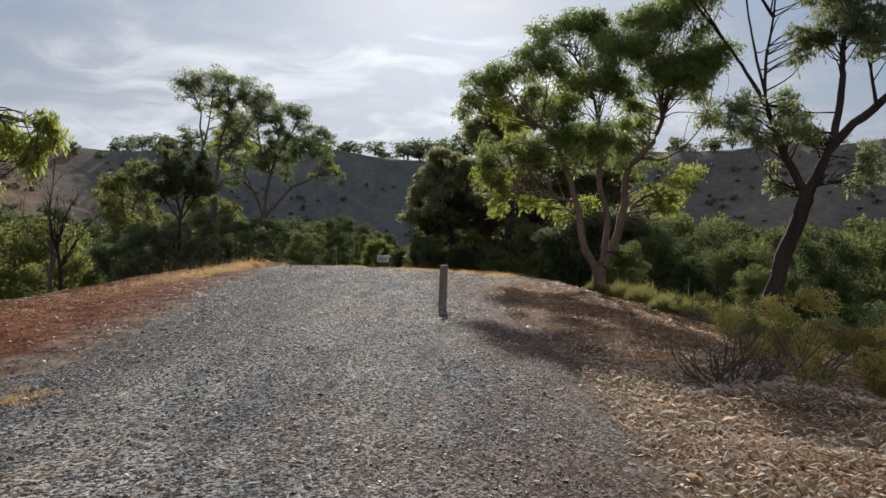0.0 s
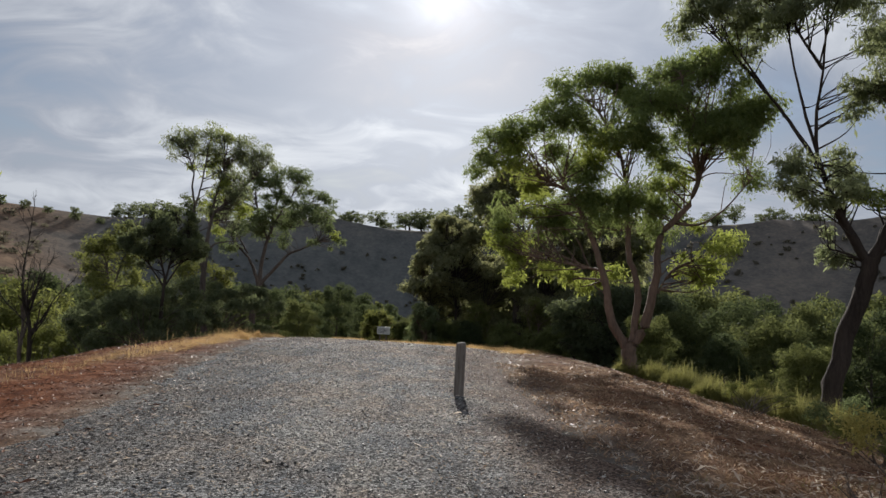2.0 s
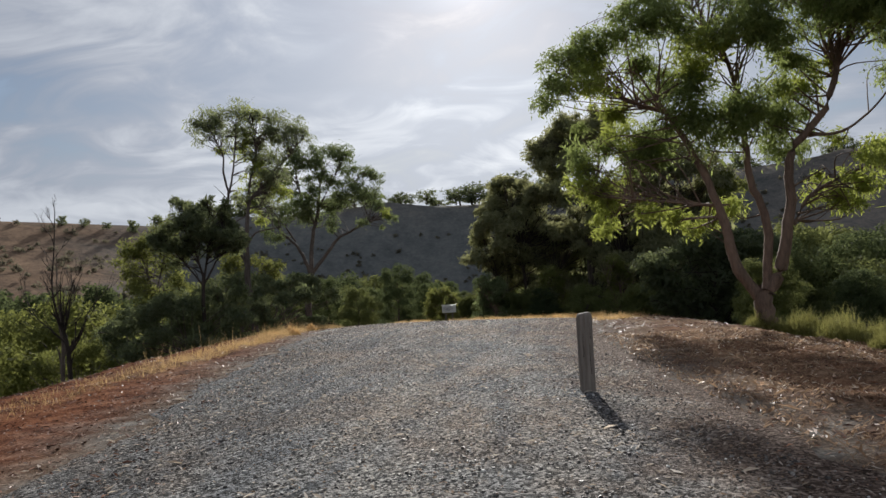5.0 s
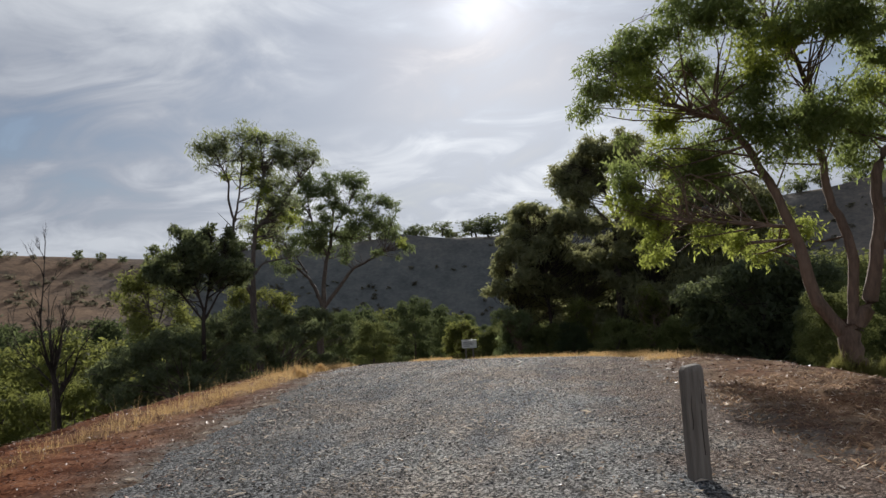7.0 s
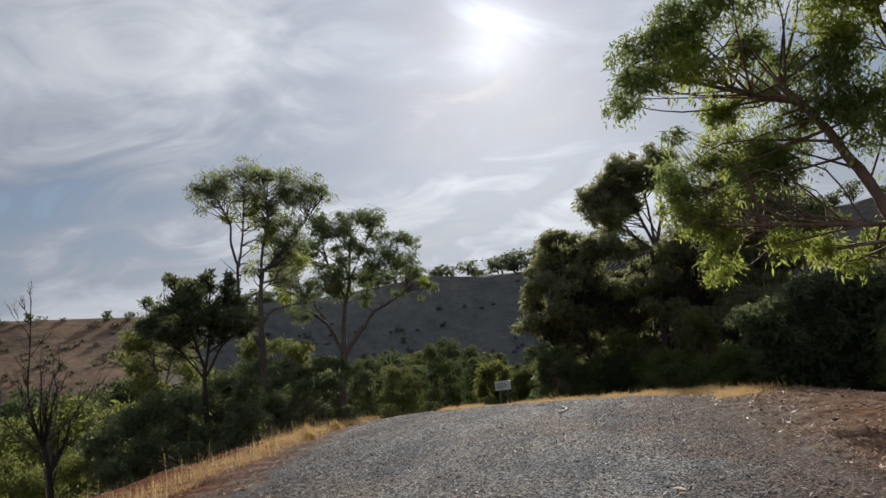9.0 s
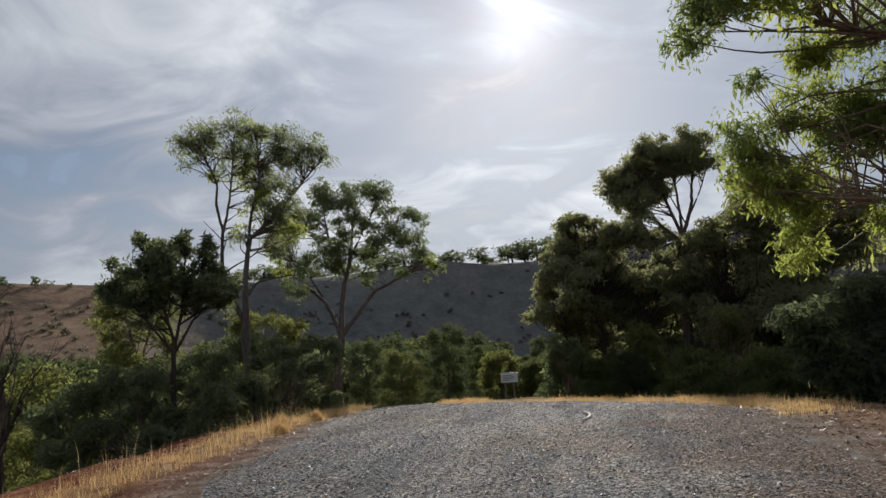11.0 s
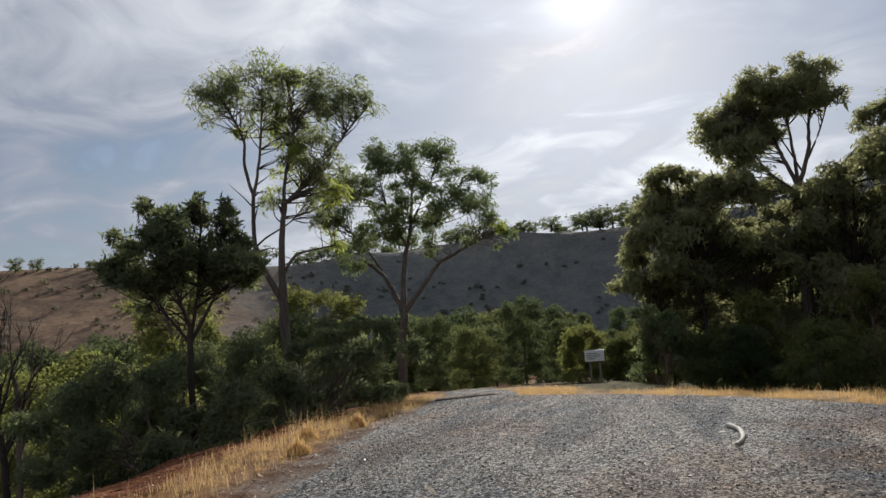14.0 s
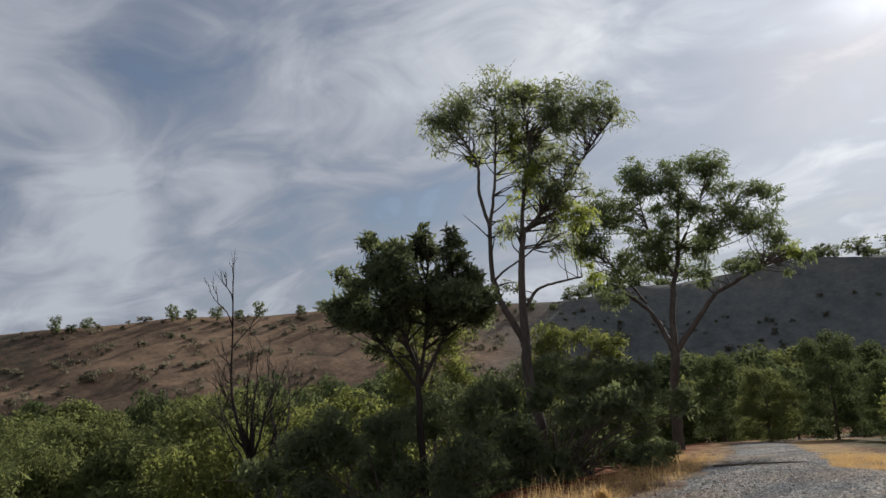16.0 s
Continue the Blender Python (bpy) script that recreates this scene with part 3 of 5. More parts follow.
                ways[tone].append(way)
            else:
                tones[tone].append(tuft_places(rng, c, r, n, flat, 12 + int(8 * r)))
    part("branchwork", mesh_of("branchwork", *joined(twigs), bark, True), root, kind="stuff")
    # the second tone paints sunlit-through leaves of a crown lighter
    for tone, nm, mat, lab in ((0, "crown", leaf, ""), (1, "young_foliage", fresh_lit, "yellow-green leaves, young and sunlit-tinted")):
        if tones[tone]:
            part(nm, mesh_of(nm, *leaves(rng, np.concatenate(tones[tone]), *size, droop, out=np.concatenate(ways[tone]) if shell else None), mat), root, lab if tone else "")
    return root


def shrub(name, x, y, turn, clumps, label, leaf, size, density, seed, stems=7, bark=DEADWOOD, spread=0.5, droop=-0.15, category="bush", depth=0.6, stem_r=0.03):
    """A shrub: stems fanning out of the ground into leafy clumps (x, height above the ground, radius)."""
    rng = np.random.default_rng(seed)
    root = base(name, pose(x, y, at_ground(x, y), 0, 0, turn), label, category)
    half = max(abs(c[0]) for c in clumps) + 0.4
    spots, ways, pieces = [], [], []
    for u, z, r in clumps:
        v = rng.uniform(-1, 1) * half * depth * math.sqrt(max(1 - (u / half) ** 2, 0.15))
        c = np.array([u, v, z])
        at, way = lobe_places(rng, c, r * 1.05, int(density * 3.14 * r * r / (size[0] * size[1] * 0.25)), 9)
        spots.append(at)
        ways.append(way)
        for _ in range(max(1, stems // len(clumps) + 1)):
            end = c + rng.standard_normal(3) * r * 0.45
            foot = np.array([rng.uniform(-1, 1) * spread * 0.4 * half * 0.5, rng.uniform(-1, 1) * spread * 0.3, -0.08])
            knee = foot * 0.55 + end * 0.45 + np.array([0, 0, 0.12 * abs(u)]) + rng.standard_normal(3) * 0.08
            pieces.append(tube(curve_points([foot, knee, end], 4), stem_r, stem_r * 0.25, 5))
    part("stemwork", mesh_of("stemwork", *joined(pieces), bark, True), root, kind="stuff")
    part("foliage", mesh_of("foliage", *leaves(rng, np.concatenate(spots), *size, droop, out=np.concatenate(ways)), leaf), root)
    return root


def sprout(rng, start, way, length, r, level, out, spread=0.5, lift=0.25):
    """Bare wood: a wand that forks again and again, as tubes in out."""
    way = way / np.linalg.norm(way)
    end = start + way * length
    mid = (start + end) / 2 + rng.standard_normal(3) * length * 0.06
    pts = curve_points([start, mid, end], 4)
    out.append(tube(pts, r, r * (0.55 if level else 0.15), 6 if r > 0.02 else 4))
    if level:
        for k in range(int(rng.integers(2, 5))):
            at = pts[int(len(pts) * rng.uniform(0.35, 0.98))] if k else end
            sprout(rng, at, way + rng.standard_normal(3) * spread + np.array([0, 0, lift]), length * rng.uniform(0.5, 0.85), r * 0.55, level - 1, out, spread, lift)


def bare_tree(name, x, y, turn, label, limbs, seed, levels=4, spread=0.22, lift=0.34, mat=DEADWOOD, category="dead tree", drop=0.55):
    rng = np.random.default_rng(seed)
    low = at_ground(x, y)
    root = base(name, pose(x, y, low, 0, 0, turn), label, category)
    pieces = []
    for i, (thick, thin, *pts) in enumerate(limbs):
        line = curve_points([(u, 0.1 * i * (-1) ** i * j, max(z - drop - low, -0.2)) for j, (u, z) in enumerate(pts)])
        part("trunk" if i == 0 else "limb", mesh_of("limb", *tube(line, thick, thin, 7, 0.05, rng), mat, True), root)
        for k in range(2, len(line), 2):
            sprout(rng, line[k], line[k] - line[k - 1] + rng.standard_normal(3) * 0.06, rng.uniform(0.35, 0.72), thin * 1.3, levels - 2 if k % 4 else levels - 1, pieces, spread, lift)
    part("branchwork", mesh_of("branchwork", *joined(pieces), mat, True), root, kind="stuff")
    return root


# the tall two-stemmed gum on the bank
tree("gum_tree", -12.6, 35.6, 33, [
    (0.19, 0.12, (0.62, -1.2), (0.5, 0.3), (0.36, 1.3), (0.33, 2.4)),
    (0.10, 0.05, (0.33, 2.4), (-0.2, 3.5), (-0.35, 4.4), (-0.3, 5.5)),
    (0.12, 0.06, (0.33, 2.3), (0.40, 4.2), (0.58, 5.3)),
    (0.055, 0.02, (-0.3, 5.4), (-0.5, 6.3), (-0.48, 7.0), (-0.75, 7.7), (-1.2, 8.5)),
    (0.05, 0.02, (-0.3, 5.4), (-0.1, 6.4), (0.0, 7.3), (0.1, 8.6)),
    (0.06, 0.02, (0.58, 5.2), (1.1, 5.7), (1.68, 6.2), (2.1, 6.8), (2.55, 7.4), (3.1, 8.0)),
    (0.06, 0.02, (0.45, 4.6), (0.60, 6.0), (0.85, 6.9), (0.88, 7.8), (0.8, 8.8)),
    (0.05, 0.02, (0.45, 3.3), (0.75, 3.7), (1.25, 3.85), (1.9, 3.95)),
    (0.035, 0.015, (-0.3, 4.0), (0.0, 4.25), (0.6, 4.6), (1.1, 5.1)),
    (0.025, 0.006, (-0.32, 5.1), (-0.6, 5.4), (-0.95, 5.75)),
], [
    (-1.15, 8.75, 0.55, 0), (-1.5, 8.25, 0.42, 0), (-0.6, 8.65, 0.5, 0), (-1.4, 7.6, 0.32, 0), (-0.9, 8.1, 0.45, 0), (0.05, 9.0, 0.5, 0), (0.75, 9.0, 0.55, 1),
    (1.35, 8.7, 0.5, 0), (2.1, 8.8, 0.5, 0), (2.75, 8.45, 0.45, 0), (3.3, 8.0, 0.38, 0), (0.4, 8.3, 0.5, 0), (1.0, 7.9, 0.45, 0), (1.85, 7.8, 0.5, 0),
    (0.35, 7.3, 0.42, 1), (0.9, 6.95, 0.4, 0), (1.75, 7.0, 0.4, 0), (1.1, 6.2, 0.4, 0), (0.0, 5.2, 0.28, 0), (1.75, 5.65, 0.45, 1),
    (1.15, 5.3, 0.38, 0), (1.3, 4.6, 0.25, 0), (0.1, 3.9, 0.28, 0), (0.4, 6.2, 0.25, 1), (-0.2, 8.1, 0.45, 0), (1.6, 8.2, 0.45, 0), (2.4, 8.0, 0.42, 0), (0.5, 7.7, 0.4, 1), (1.4, 7.4, 0.4, 0), (2.0, 6.4, 0.3, 0), (0.9, 6.5, 0.35, 1), (1.5, 6.0, 0.35, 0), (2.2, 5.5, 0.32, 1), (0.3, 5.2, 0.22, 0), (1.7, 4.9, 0.25, 0)],
    "tall slender two-stemmed gum tree with an open crown on the bank", leaf=GUM, size=(0.115, 0.028), density=0.30, droop=0.5, flat=0.9, seed=4, depth=0.25, puff=1.22, fill=80)

# the spreading gum further down the slope
tree("gum_tree", -13.5, 48.9, 21, [
    (0.26, 0.18, (-0.3, -2.6), (-0.28, -0.2), (-0.05, 2.0)),
    (0.14, 0.05, (-0.05, 1.9), (-0.56, 3.2), (-1.0, 3.9), (-1.7, 4.5)),
    (0.15, 0.05, (-0.05, 2.0), (0.1, 4.1), (0.5, 5.6), (0.62, 6.6), (0.9, 8.6)),
    (0.13, 0.04, (0.0, 2.0), (1.05, 3.3), (1.7, 4.1), (2.5, 4.5), (3.4, 5.0), (4.3, 5.2)),
    (0.07, 0.02, (0.6, 6.0), (1.2, 7.2), (1.7, 8.1), (2.1, 9.2)),
    (0.06, 0.02, (1.7, 5.9), (2.4, 7.0), (3.2, 8.0)),
    (0.07, 0.02, (0.3, 5.0), (-0.4, 6.6), (-0.7, 8.2), (-0.8, 9.2)),
    (0.06, 0.02, (-0.9, 4.0), (-2.0, 5.6), (-3.0, 6.4)),
], [
    (0.8, 9.75, 0.75, 0), (-0.8, 9.55, 0.75, 0), (2.1, 9.5, 0.75, 0), (-0.4, 8.8, 0.6, 0), (-2.3, 8.5, 0.7, 0), (2.4, 8.7, 0.65, 0), (3.7, 8.45, 0.55, 0), (4.2, 7.75, 0.55, 0),
    (3.0, 6.8, 0.8, 0), (4.0, 6.4, 0.7, 0), (1.9, 6.4, 0.7, 0), (1.2, 6.0, 0.65, 0), (-0.5, 6.0, 0.85, 0), (0.05, 5.4, 0.7, 0), (-1.5, 5.6, 0.75, 0), (-2.8, 6.7, 0.75, 0),
    (-3.3, 6.4, 0.55, 1), (4.75, 5.6, 0.4, 1), (5.1, 5.25, 0.4, 0), (3.2, 5.0, 0.45, 0), (-2.1, 4.3, 0.65, 0), (1.5, 4.85, 0.5, 0), (-2.0, 7.6, 0.6, 0), (0.0, 7.6, 0.55, 0), (1.0, 7.9, 0.55, 0), (-1.2, 8.1, 0.55, 0), (0.6, 8.8, 0.6, 0), (1.6, 7.3, 0.5, 0), (-1.0, 6.9, 0.55, 0), (2.6, 7.6, 0.45, 0), (-3.3, 7.4, 0.5, 0), (-2.9, 5.4, 0.5, 1), (0.2, 6.6, 0.5, 0)],
    "spreading gum tree with separate leafy masses on bare limbs", leaf=GREYLEAF, size=(0.145, 0.036), density=0.56, droop=0.45, flat=0.8, seed=8, puff=1.16, depth=0.3, fill=20)

# the dark wattle before them
tree("wattle_tree", -12.4, 31.8, 41, [
    (0.09, 0.06, (-0.05, -0.6), (-0.06, 1.2), (-0.02, 1.9)),
    (0.05, 0.02, (-0.02, 1.8), (-0.4, 3.0), (-0.8, 4.0)),
    (0.05, 0.02, (-0.02, 1.7), (0.2, 2.8), (0.3, 4.0)),
    (0.045, 0.02, (0.0, 1.6), (0.55, 2.6), (0.9, 3.6)),
    (0.04, 0.015, (-0.02, 1.5), (-0.6, 2.3), (-1.3, 3.2)),
], [
    (-0.87, 4.5, 0.26, 0), (-1.55, 4.0, 0.24, 0), (-0.9, 4.75, 0.14, 0), (0.28, 4.75, 0.14, 0), (0.84, 4.65, 0.15, 0), (-0.3, 4.7, 0.14, 0), (0.05, 4.55, 0.18, 0), (-1.75, 3.3, 0.2, 0), (1.55, 3.1, 0.2, 0), (-1.45, 3.4, 0.42, 0), (-1.6, 3.05, 0.28, 0), (-0.97, 3.7, 0.5, 0), (-0.4, 4.0, 0.52, 0), (-0.42, 4.45, 0.3, 0), (0.25, 4.35, 0.4, 0),
    (0.82, 4.25, 0.36, 0), (1.12, 3.8, 0.4, 0), (1.35, 3.45, 0.36, 0), (-0.4, 3.4, 0.58, 0), (0.3, 3.5, 0.6, 0), (0.85, 3.2, 0.5, 0), (-1.0, 3.0, 0.5, 0), (-0.45, 2.8, 0.45, 0),
    (1.25, 2.85, 0.4, 0), (-0.9, 2.35, 0.28, 0), (0.4, 2.8, 0.42, 0)],
    "dark dense wattle tree with several thin stems", bark=DARKBARK, leaf=DARKLEAF, size=(0.11, 0.036), density=1.15, droop=-0.5, seed=12, depth=0.45, puff=1.05)

# the big gum beside the path
tree("gum_tree", 5.5, 24.2, -15.6, [
    (0.30, 0.19, (-0.28, -0.3), (-0.30, 0.25), (-0.32, 0.75)),
    (0.16, 0.06, (-0.36, 0.5), (-0.82, 1.2), (-1.05, 2.3), (-1.36, 3.3), (-1.9, 4.6), (-2.5, 5.6)),
    (0.12, 0.045, (-0.22, 0.7), (-0.12, 2.3), (-0.42, 3.3), (-0.5, 4.5), (-0.56, 5.5), (-0.87, 6.7)),
    (0.17, 0.06, (-0.2, 0.6), (0.17, 1.4), (0.41, 2.8), (0.5, 3.9), (1.26, 4.85), (1.65, 6.2)),
    (0.05, 0.02, (0.45, 2.2), (0.94, 2.95), (2.12, 3.5), (2.5, 3.9)),
    (0.045, 0.015, (0.9, 4.3), (1.6, 4.3), (2.3, 4.8), (3.0, 5.7)),
    (0.06, 0.02, (-2.2, 5.2), (-3.6, 5.9), (-5.0, 6.7)),
    (0.06, 0.02, (-0.8, 6.4), (-1.5, 7.8), (-2.3, 8.5)),
    (0.06, 0.02, (1.5, 5.6), (1.2, 7.4), (0.9, 9.0)),
    (0.05, 0.02, (-1.2, 2.8), (-2.4, 3.0), (-3.6, 3.2)),
], [
    (-4.85, 6.8, 0.55, 0), (-5.2, 5.8, 0.42, 0), (-4.0, 7.0, 0.6, 0), (-3.0, 7.2, 0.65, 0), (-2.1, 7.4, 0.7, 0), (-2.5, 8.5, 0.6, 0), (-1.65, 9.1, 0.6, 0), (-1.0, 9.35, 0.5, 0),
    (-0.85, 8.6, 0.6, 0), (-0.4, 8.0, 0.55, 0), (0.25, 7.6, 0.7, 0), (1.3, 7.95, 0.85, 0), (0.55, 9.1, 0.6, 0), (1.15, 9.6, 0.65, 0), (2.05, 9.0, 0.7, 0), (2.6, 7.5, 0.75, 0),
    (3.2, 7.6, 0.55, 0), (2.2, 6.7, 0.7, 0), (3.0, 5.85, 0.6, 0), (1.75, 7.0, 0.7, 0)] + [
    (-3.8, 5.9, 0.6, 1), (-2.65, 6.3, 0.65, 0), (-1.5, 6.4, 0.65, 1), (-0.55, 6.8, 0.6, 0), (0.2, 6.3, 0.65, 0), (-1.7, 5.4, 0.65, 0), (-3.5, 4.9, 0.65, 1), (-4.65, 4.6, 0.55, 0),
    (-2.65, 4.5, 0.7, 0), (-1.05, 4.4, 0.75, 0), (0.5, 4.4, 0.75, 0), (-0.25, 5.1, 0.75, 0), (0.95, 5.7, 0.5, 1), (-3.8, 3.5, 0.5, 1), (-4.1, 2.5, 0.4, 1), (-2.8, 2.75, 0.45, 1),
    (-1.85, 2.35, 0.4, 1), (-0.9, 2.8, 0.4, 1), (1.25, 3.0, 0.42, 1), (2.1, 3.45, 0.45, 1), (2.55, 4.0, 0.45, 1), (1.95, 2.75, 0.35, 1), (-4.6, 3.6, 0.45, 1)],
    "large many-limbed gum tree with pinkish bark beside the path", bark=PINKBARK, leaf=LUSH, size=(0.105, 0.027), density=0.74, droop=0.45, flat=0.8, seed=21, depth=0.45, puff=1.22, fill=140)

# the dark leaning gum beyond it
tree("gum_tree", 9.6, 21.6, -22.5, [
    (0.27, 0.20, (0.22, -0.8), (0.36, 0.6), (0.83, 2.2), (1.07, 3.3)),
    (0.14, 0.07, (1.07, 3.1), (0.43, 4.25), (0.1, 5.0), (-0.19, 5.9)),
    (0.07, 0.02, (-0.19, 5.8), (-0.9, 7.0), (-1.47, 7.85), (-2.2, 9.0)),
    (0.06, 0.02, (-0.19, 5.8), (-0.24, 7.0), (-0.1, 8.4), (0.0, 10.3)),
    (0.05, 0.02, (-0.22, 6.2), (-0.55, 7.4), (-0.8, 8.6), (-1.0, 9.9)),
    (0.14, 0.06, (1.1, 3.2), (1.6, 4.6), (1.8, 6.1), (1.75, 7.2), (1.85, 8.6)),
    (0.17, 0.07, (1.1, 3.2), (1.75, 4.7), (2.8, 5.8), (3.8, 6.9), (4.3, 8.2)),
    (0.06, 0.02, (2.7, 5.7), (2.5, 6.9), (2.75, 8.2)),
    (0.05, 0.02, (1.3, 3.4), (2.0, 3.6), (2.8, 3.9)),
    (0.04, 0.02, (1.0, 3.2), (0.4, 3.45), (0.1, 3.5)),
    (0.05, 0.02, (-1.47, 7.85), (-2.5, 9.2), (-3.3, 10.1)),
    (0.05, 0.02, (-0.1, 8.4), (-0.7, 9.4), (-1.2, 10.4)),
    (0.05, 0.02, (1.85, 8.6), (1.6, 9.6), (1.4, 10.6)),
], [
    (-0.75, 5.75, 0.5, 0), (-1.0, 5.05, 0.4, 0), (-0.35, 4.7, 0.45, 0), (0.35, 6.05, 0.45, 0), (0.8, 5.55, 0.5, 0), (0.5, 5.0, 0.45, 0), (0.15, 3.5, 0.35, 0), (0.5, 3.35, 0.3, 0),
    (1.15, 4.85, 0.35, 1), (1.0, 7.5, 0.5, 0), (1.55, 8.1, 0.6, 0), (2.4, 8.2, 0.75, 0), (2.45, 7.25, 0.6, 0), (0.55, 7.75, 0.35, 0), (2.6, 4.35, 0.45, 0), (2.35, 3.4, 0.4, 0),
    (2.8, 3.9, 0.45, 0), (1.0, 8.8, 0.6, 0), (-2.2, 9.3, 0.6, 0), (0.05, 9.6, 0.65, 0), (3.4, 8.6, 0.85, 0), (4.2, 7.6, 0.8, 0), (3.2, 9.6, 0.9, 0), (1.9, 9.5, 0.8, 0), (-1.0, 9.6, 0.5, 0)] + [
    (-3.8, 9.9, 0.5, 0), (-3.2, 10.3, 0.7, 0), (-2.4, 10.1, 0.7, 0), (-1.6, 10.2, 0.7, 0), (-0.8, 10.2, 0.7, 0), (0.0, 10.4, 0.75, 0), (0.8, 10.2, 0.7, 0), (1.5, 10.6, 0.8, 0), (2.3, 10.4, 0.9, 0), (-2.6, 11.0, 0.8, 0), (-1.2, 11.0, 0.8, 0), (0.4, 11.2, 0.8, 0)],
    "dark-barked leaning gum tree with forked trunk and hanging leaves", bark=DARKBARK, leaf=GUM, size=(0.12, 0.03), density=0.7, droop=0.5, flat=0.85, seed=33, depth=0.4, puff=1.12, fill=60)

def filled(outline, step, r, seed, tone=0):
    """Leafy clumps spread unevenly over the inside of an outline in (x, z), smaller towards its rim."""
    rng, p = np.random.default_rng(seed), np.array(outline)
    q, out = np.roll(p, -1, 0), []
    for u in np.arange(p[:, 0].min(), p[:, 0].max() + step, step):
        for z in np.arange(p[:, 1].min(), p[:, 1].max() + step, step):
            c = np.array([u, z]) + rng.uniform(-0.42, 0.42, 2) * step
            cut = ((p[:, 1] > c[1]) != (q[:, 1] > c[1])) & (c[0] < p[:, 0] + (c[1] - p[:, 1]) * (q[:, 0] - p[:, 0]) / (q[:, 1] - p[:, 1] + 1e-9))
            s = np.clip(((c - p) * (q - p)).sum(1) / ((q - p) ** 2).sum(1), 0, 1)
            rim = np.linalg.norm(p + (q - p) * s[:, None] - c, axis=1).min()
            if cut.sum() % 2 and rim > 0.25 * r:
                out.append((float(c[0]), float(c[1]), min(r * rng.uniform(0.75, 1.1), 0.35 * r + 0.75 * rim), tone))
    return out


# the sheoak thicket with a gum standing in it
tree("gum_tree", 2.75, 51.0, -6.2, [
    (0.30, 0.18, (0.9, -3.0), (0.85, 1.0), (0.8, 4.0), (1.1, 6.0)),
    (0.11, 0.04, (1.1, 6.0), (1.6, 7.4), (1.75, 8.6), (2.2, 10.0)),
    (0.10, 0.04, (1.05, 5.8), (0.6, 7.2), (0.3, 8.2), (-0.4, 9.8)),
    (0.09, 0.03, (1.05, 6.0), (1.0, 7.4), (0.9, 8.8), (0.8, 10.6)),
    (0.07, 0.03, (1.0, 5.6), (-0.4, 7.0), (-1.8, 8.4)),
    (0.06, 0.02, (1.4, 6.8), (2.0, 7.9), (2.5, 9.2)),
    (0.05, 0.02, (1.3, 6.4), (0.8, 7.6), (0.2, 9.0)),
    (0.08, 0.03, (1.0, 5.0), (3.0, 6.8), (4.2, 7.9), (4.6, 9.0)),
    (0.06, 0.02, (3.0, 6.7), (4.6, 7.8), (6.4, 8.6)),
], filled([(-3.08, 8.45), (-2.8, 9.1), (-2.07, 9.95), (-0.9, 10.7), (0.44, 11.25), (1.5, 11.35), (2.9, 10.4), (3.2, 9.5), (2.8, 8.6), (1.9, 8.8), (0.9, 8.4), (-0.2, 7.4), (-1.0, 6.7), (-2.5, 7.3)], 0.62, 0.62, 400)
    + filled([(3.3, 8.4), (4.1, 9.4), (5.6, 9.7), (6.8, 8.9), (6.4, 7.6), (4.4, 7.4)], 0.7, 0.55, 401),
    "tall dark gum with pale branches rising out of the sheoak thicket", bark=GREYBARK, leaf=NEEDLE, fresh_lit=OLIVE, size=(0.17, 0.046), density=0.95, droop=0.4, seed=40, depth=0.35, flat=0.8, puff=1.2, fill=90)


def thicket_tree(x, y, turn, clumps, label, leaf, seed, size=(0.18, 0.062), density=0.78, trunk=0.16, name="sheoak_tree"):
    """A tree leafy to the ground."""
    low = at_ground(x, y)
    top = max(c[1] for c in clumps)
    return tree(name, x, y, turn, [
        (trunk, trunk * 0.5, (0, low - 0.3), (0.1, low + 1.5), (-0.1, (low + top) / 2)),
        (trunk * 0.5, 0.03, (-0.1, (low + top) / 2), (0.2, top - 1.0)),
        (trunk * 0.4, 0.03, (0.0, low + 1.2), (-1.2, low + 2.8), (-2.0, low + 4.0)),
        (trunk * 0.4, 0.03, (0.0, low + 1.0), (1.2, low + 2.6), (2.0, low + 3.8))],
        clumps, label, bark=DARKBARK, leaf=leaf, fresh_lit=OLIVE, size=size, density=density, droop=0.35, seed=seed, depth=0.55, twig=0.016, sides=7, shell=True, twig_r=0.022)


thicket_tree(-0.5, 51.3, -6.2, filled([(-1.9, 6.7), (-0.9, 7.7), (0.1, 7.2), (1.9, 6.7), (3.9, 6.5), (5.0, 6.2), (4.8, 4.3), (3.4, 2.3), (1.2, 0.8), (-0.4, 0.6), (-2.6, 0.9), (-3.9, 2.2), (-3.3, 3.7), (-2.1, 5.4)], 1.0, 0.85, 402) + [(-1.2, 7.25, 0.5, 0), (-0.6, 7.0, 0.5, 0), (-1.6, 6.6, 0.5, 0), (-2.3, 4.9, 0.6, 0), (-2.9, 3.6, 0.6, 0)],
    "dense dark sheoak tree with a drooping rounded crown", NEEDLE, 51)
thicket_tree(1.4, 53.2, -6.2, filled([(-4.4, 4.6), (-1.0, 5.6), (3.0, 5.4), (4.6, 4.4), (4.8, -1.0), (0.0, -1.4), (-4.6, -0.6)], 1.25, 1.0, 404),
    "dense sheoak standing behind the others in the thicket", NEEDLE, 57)
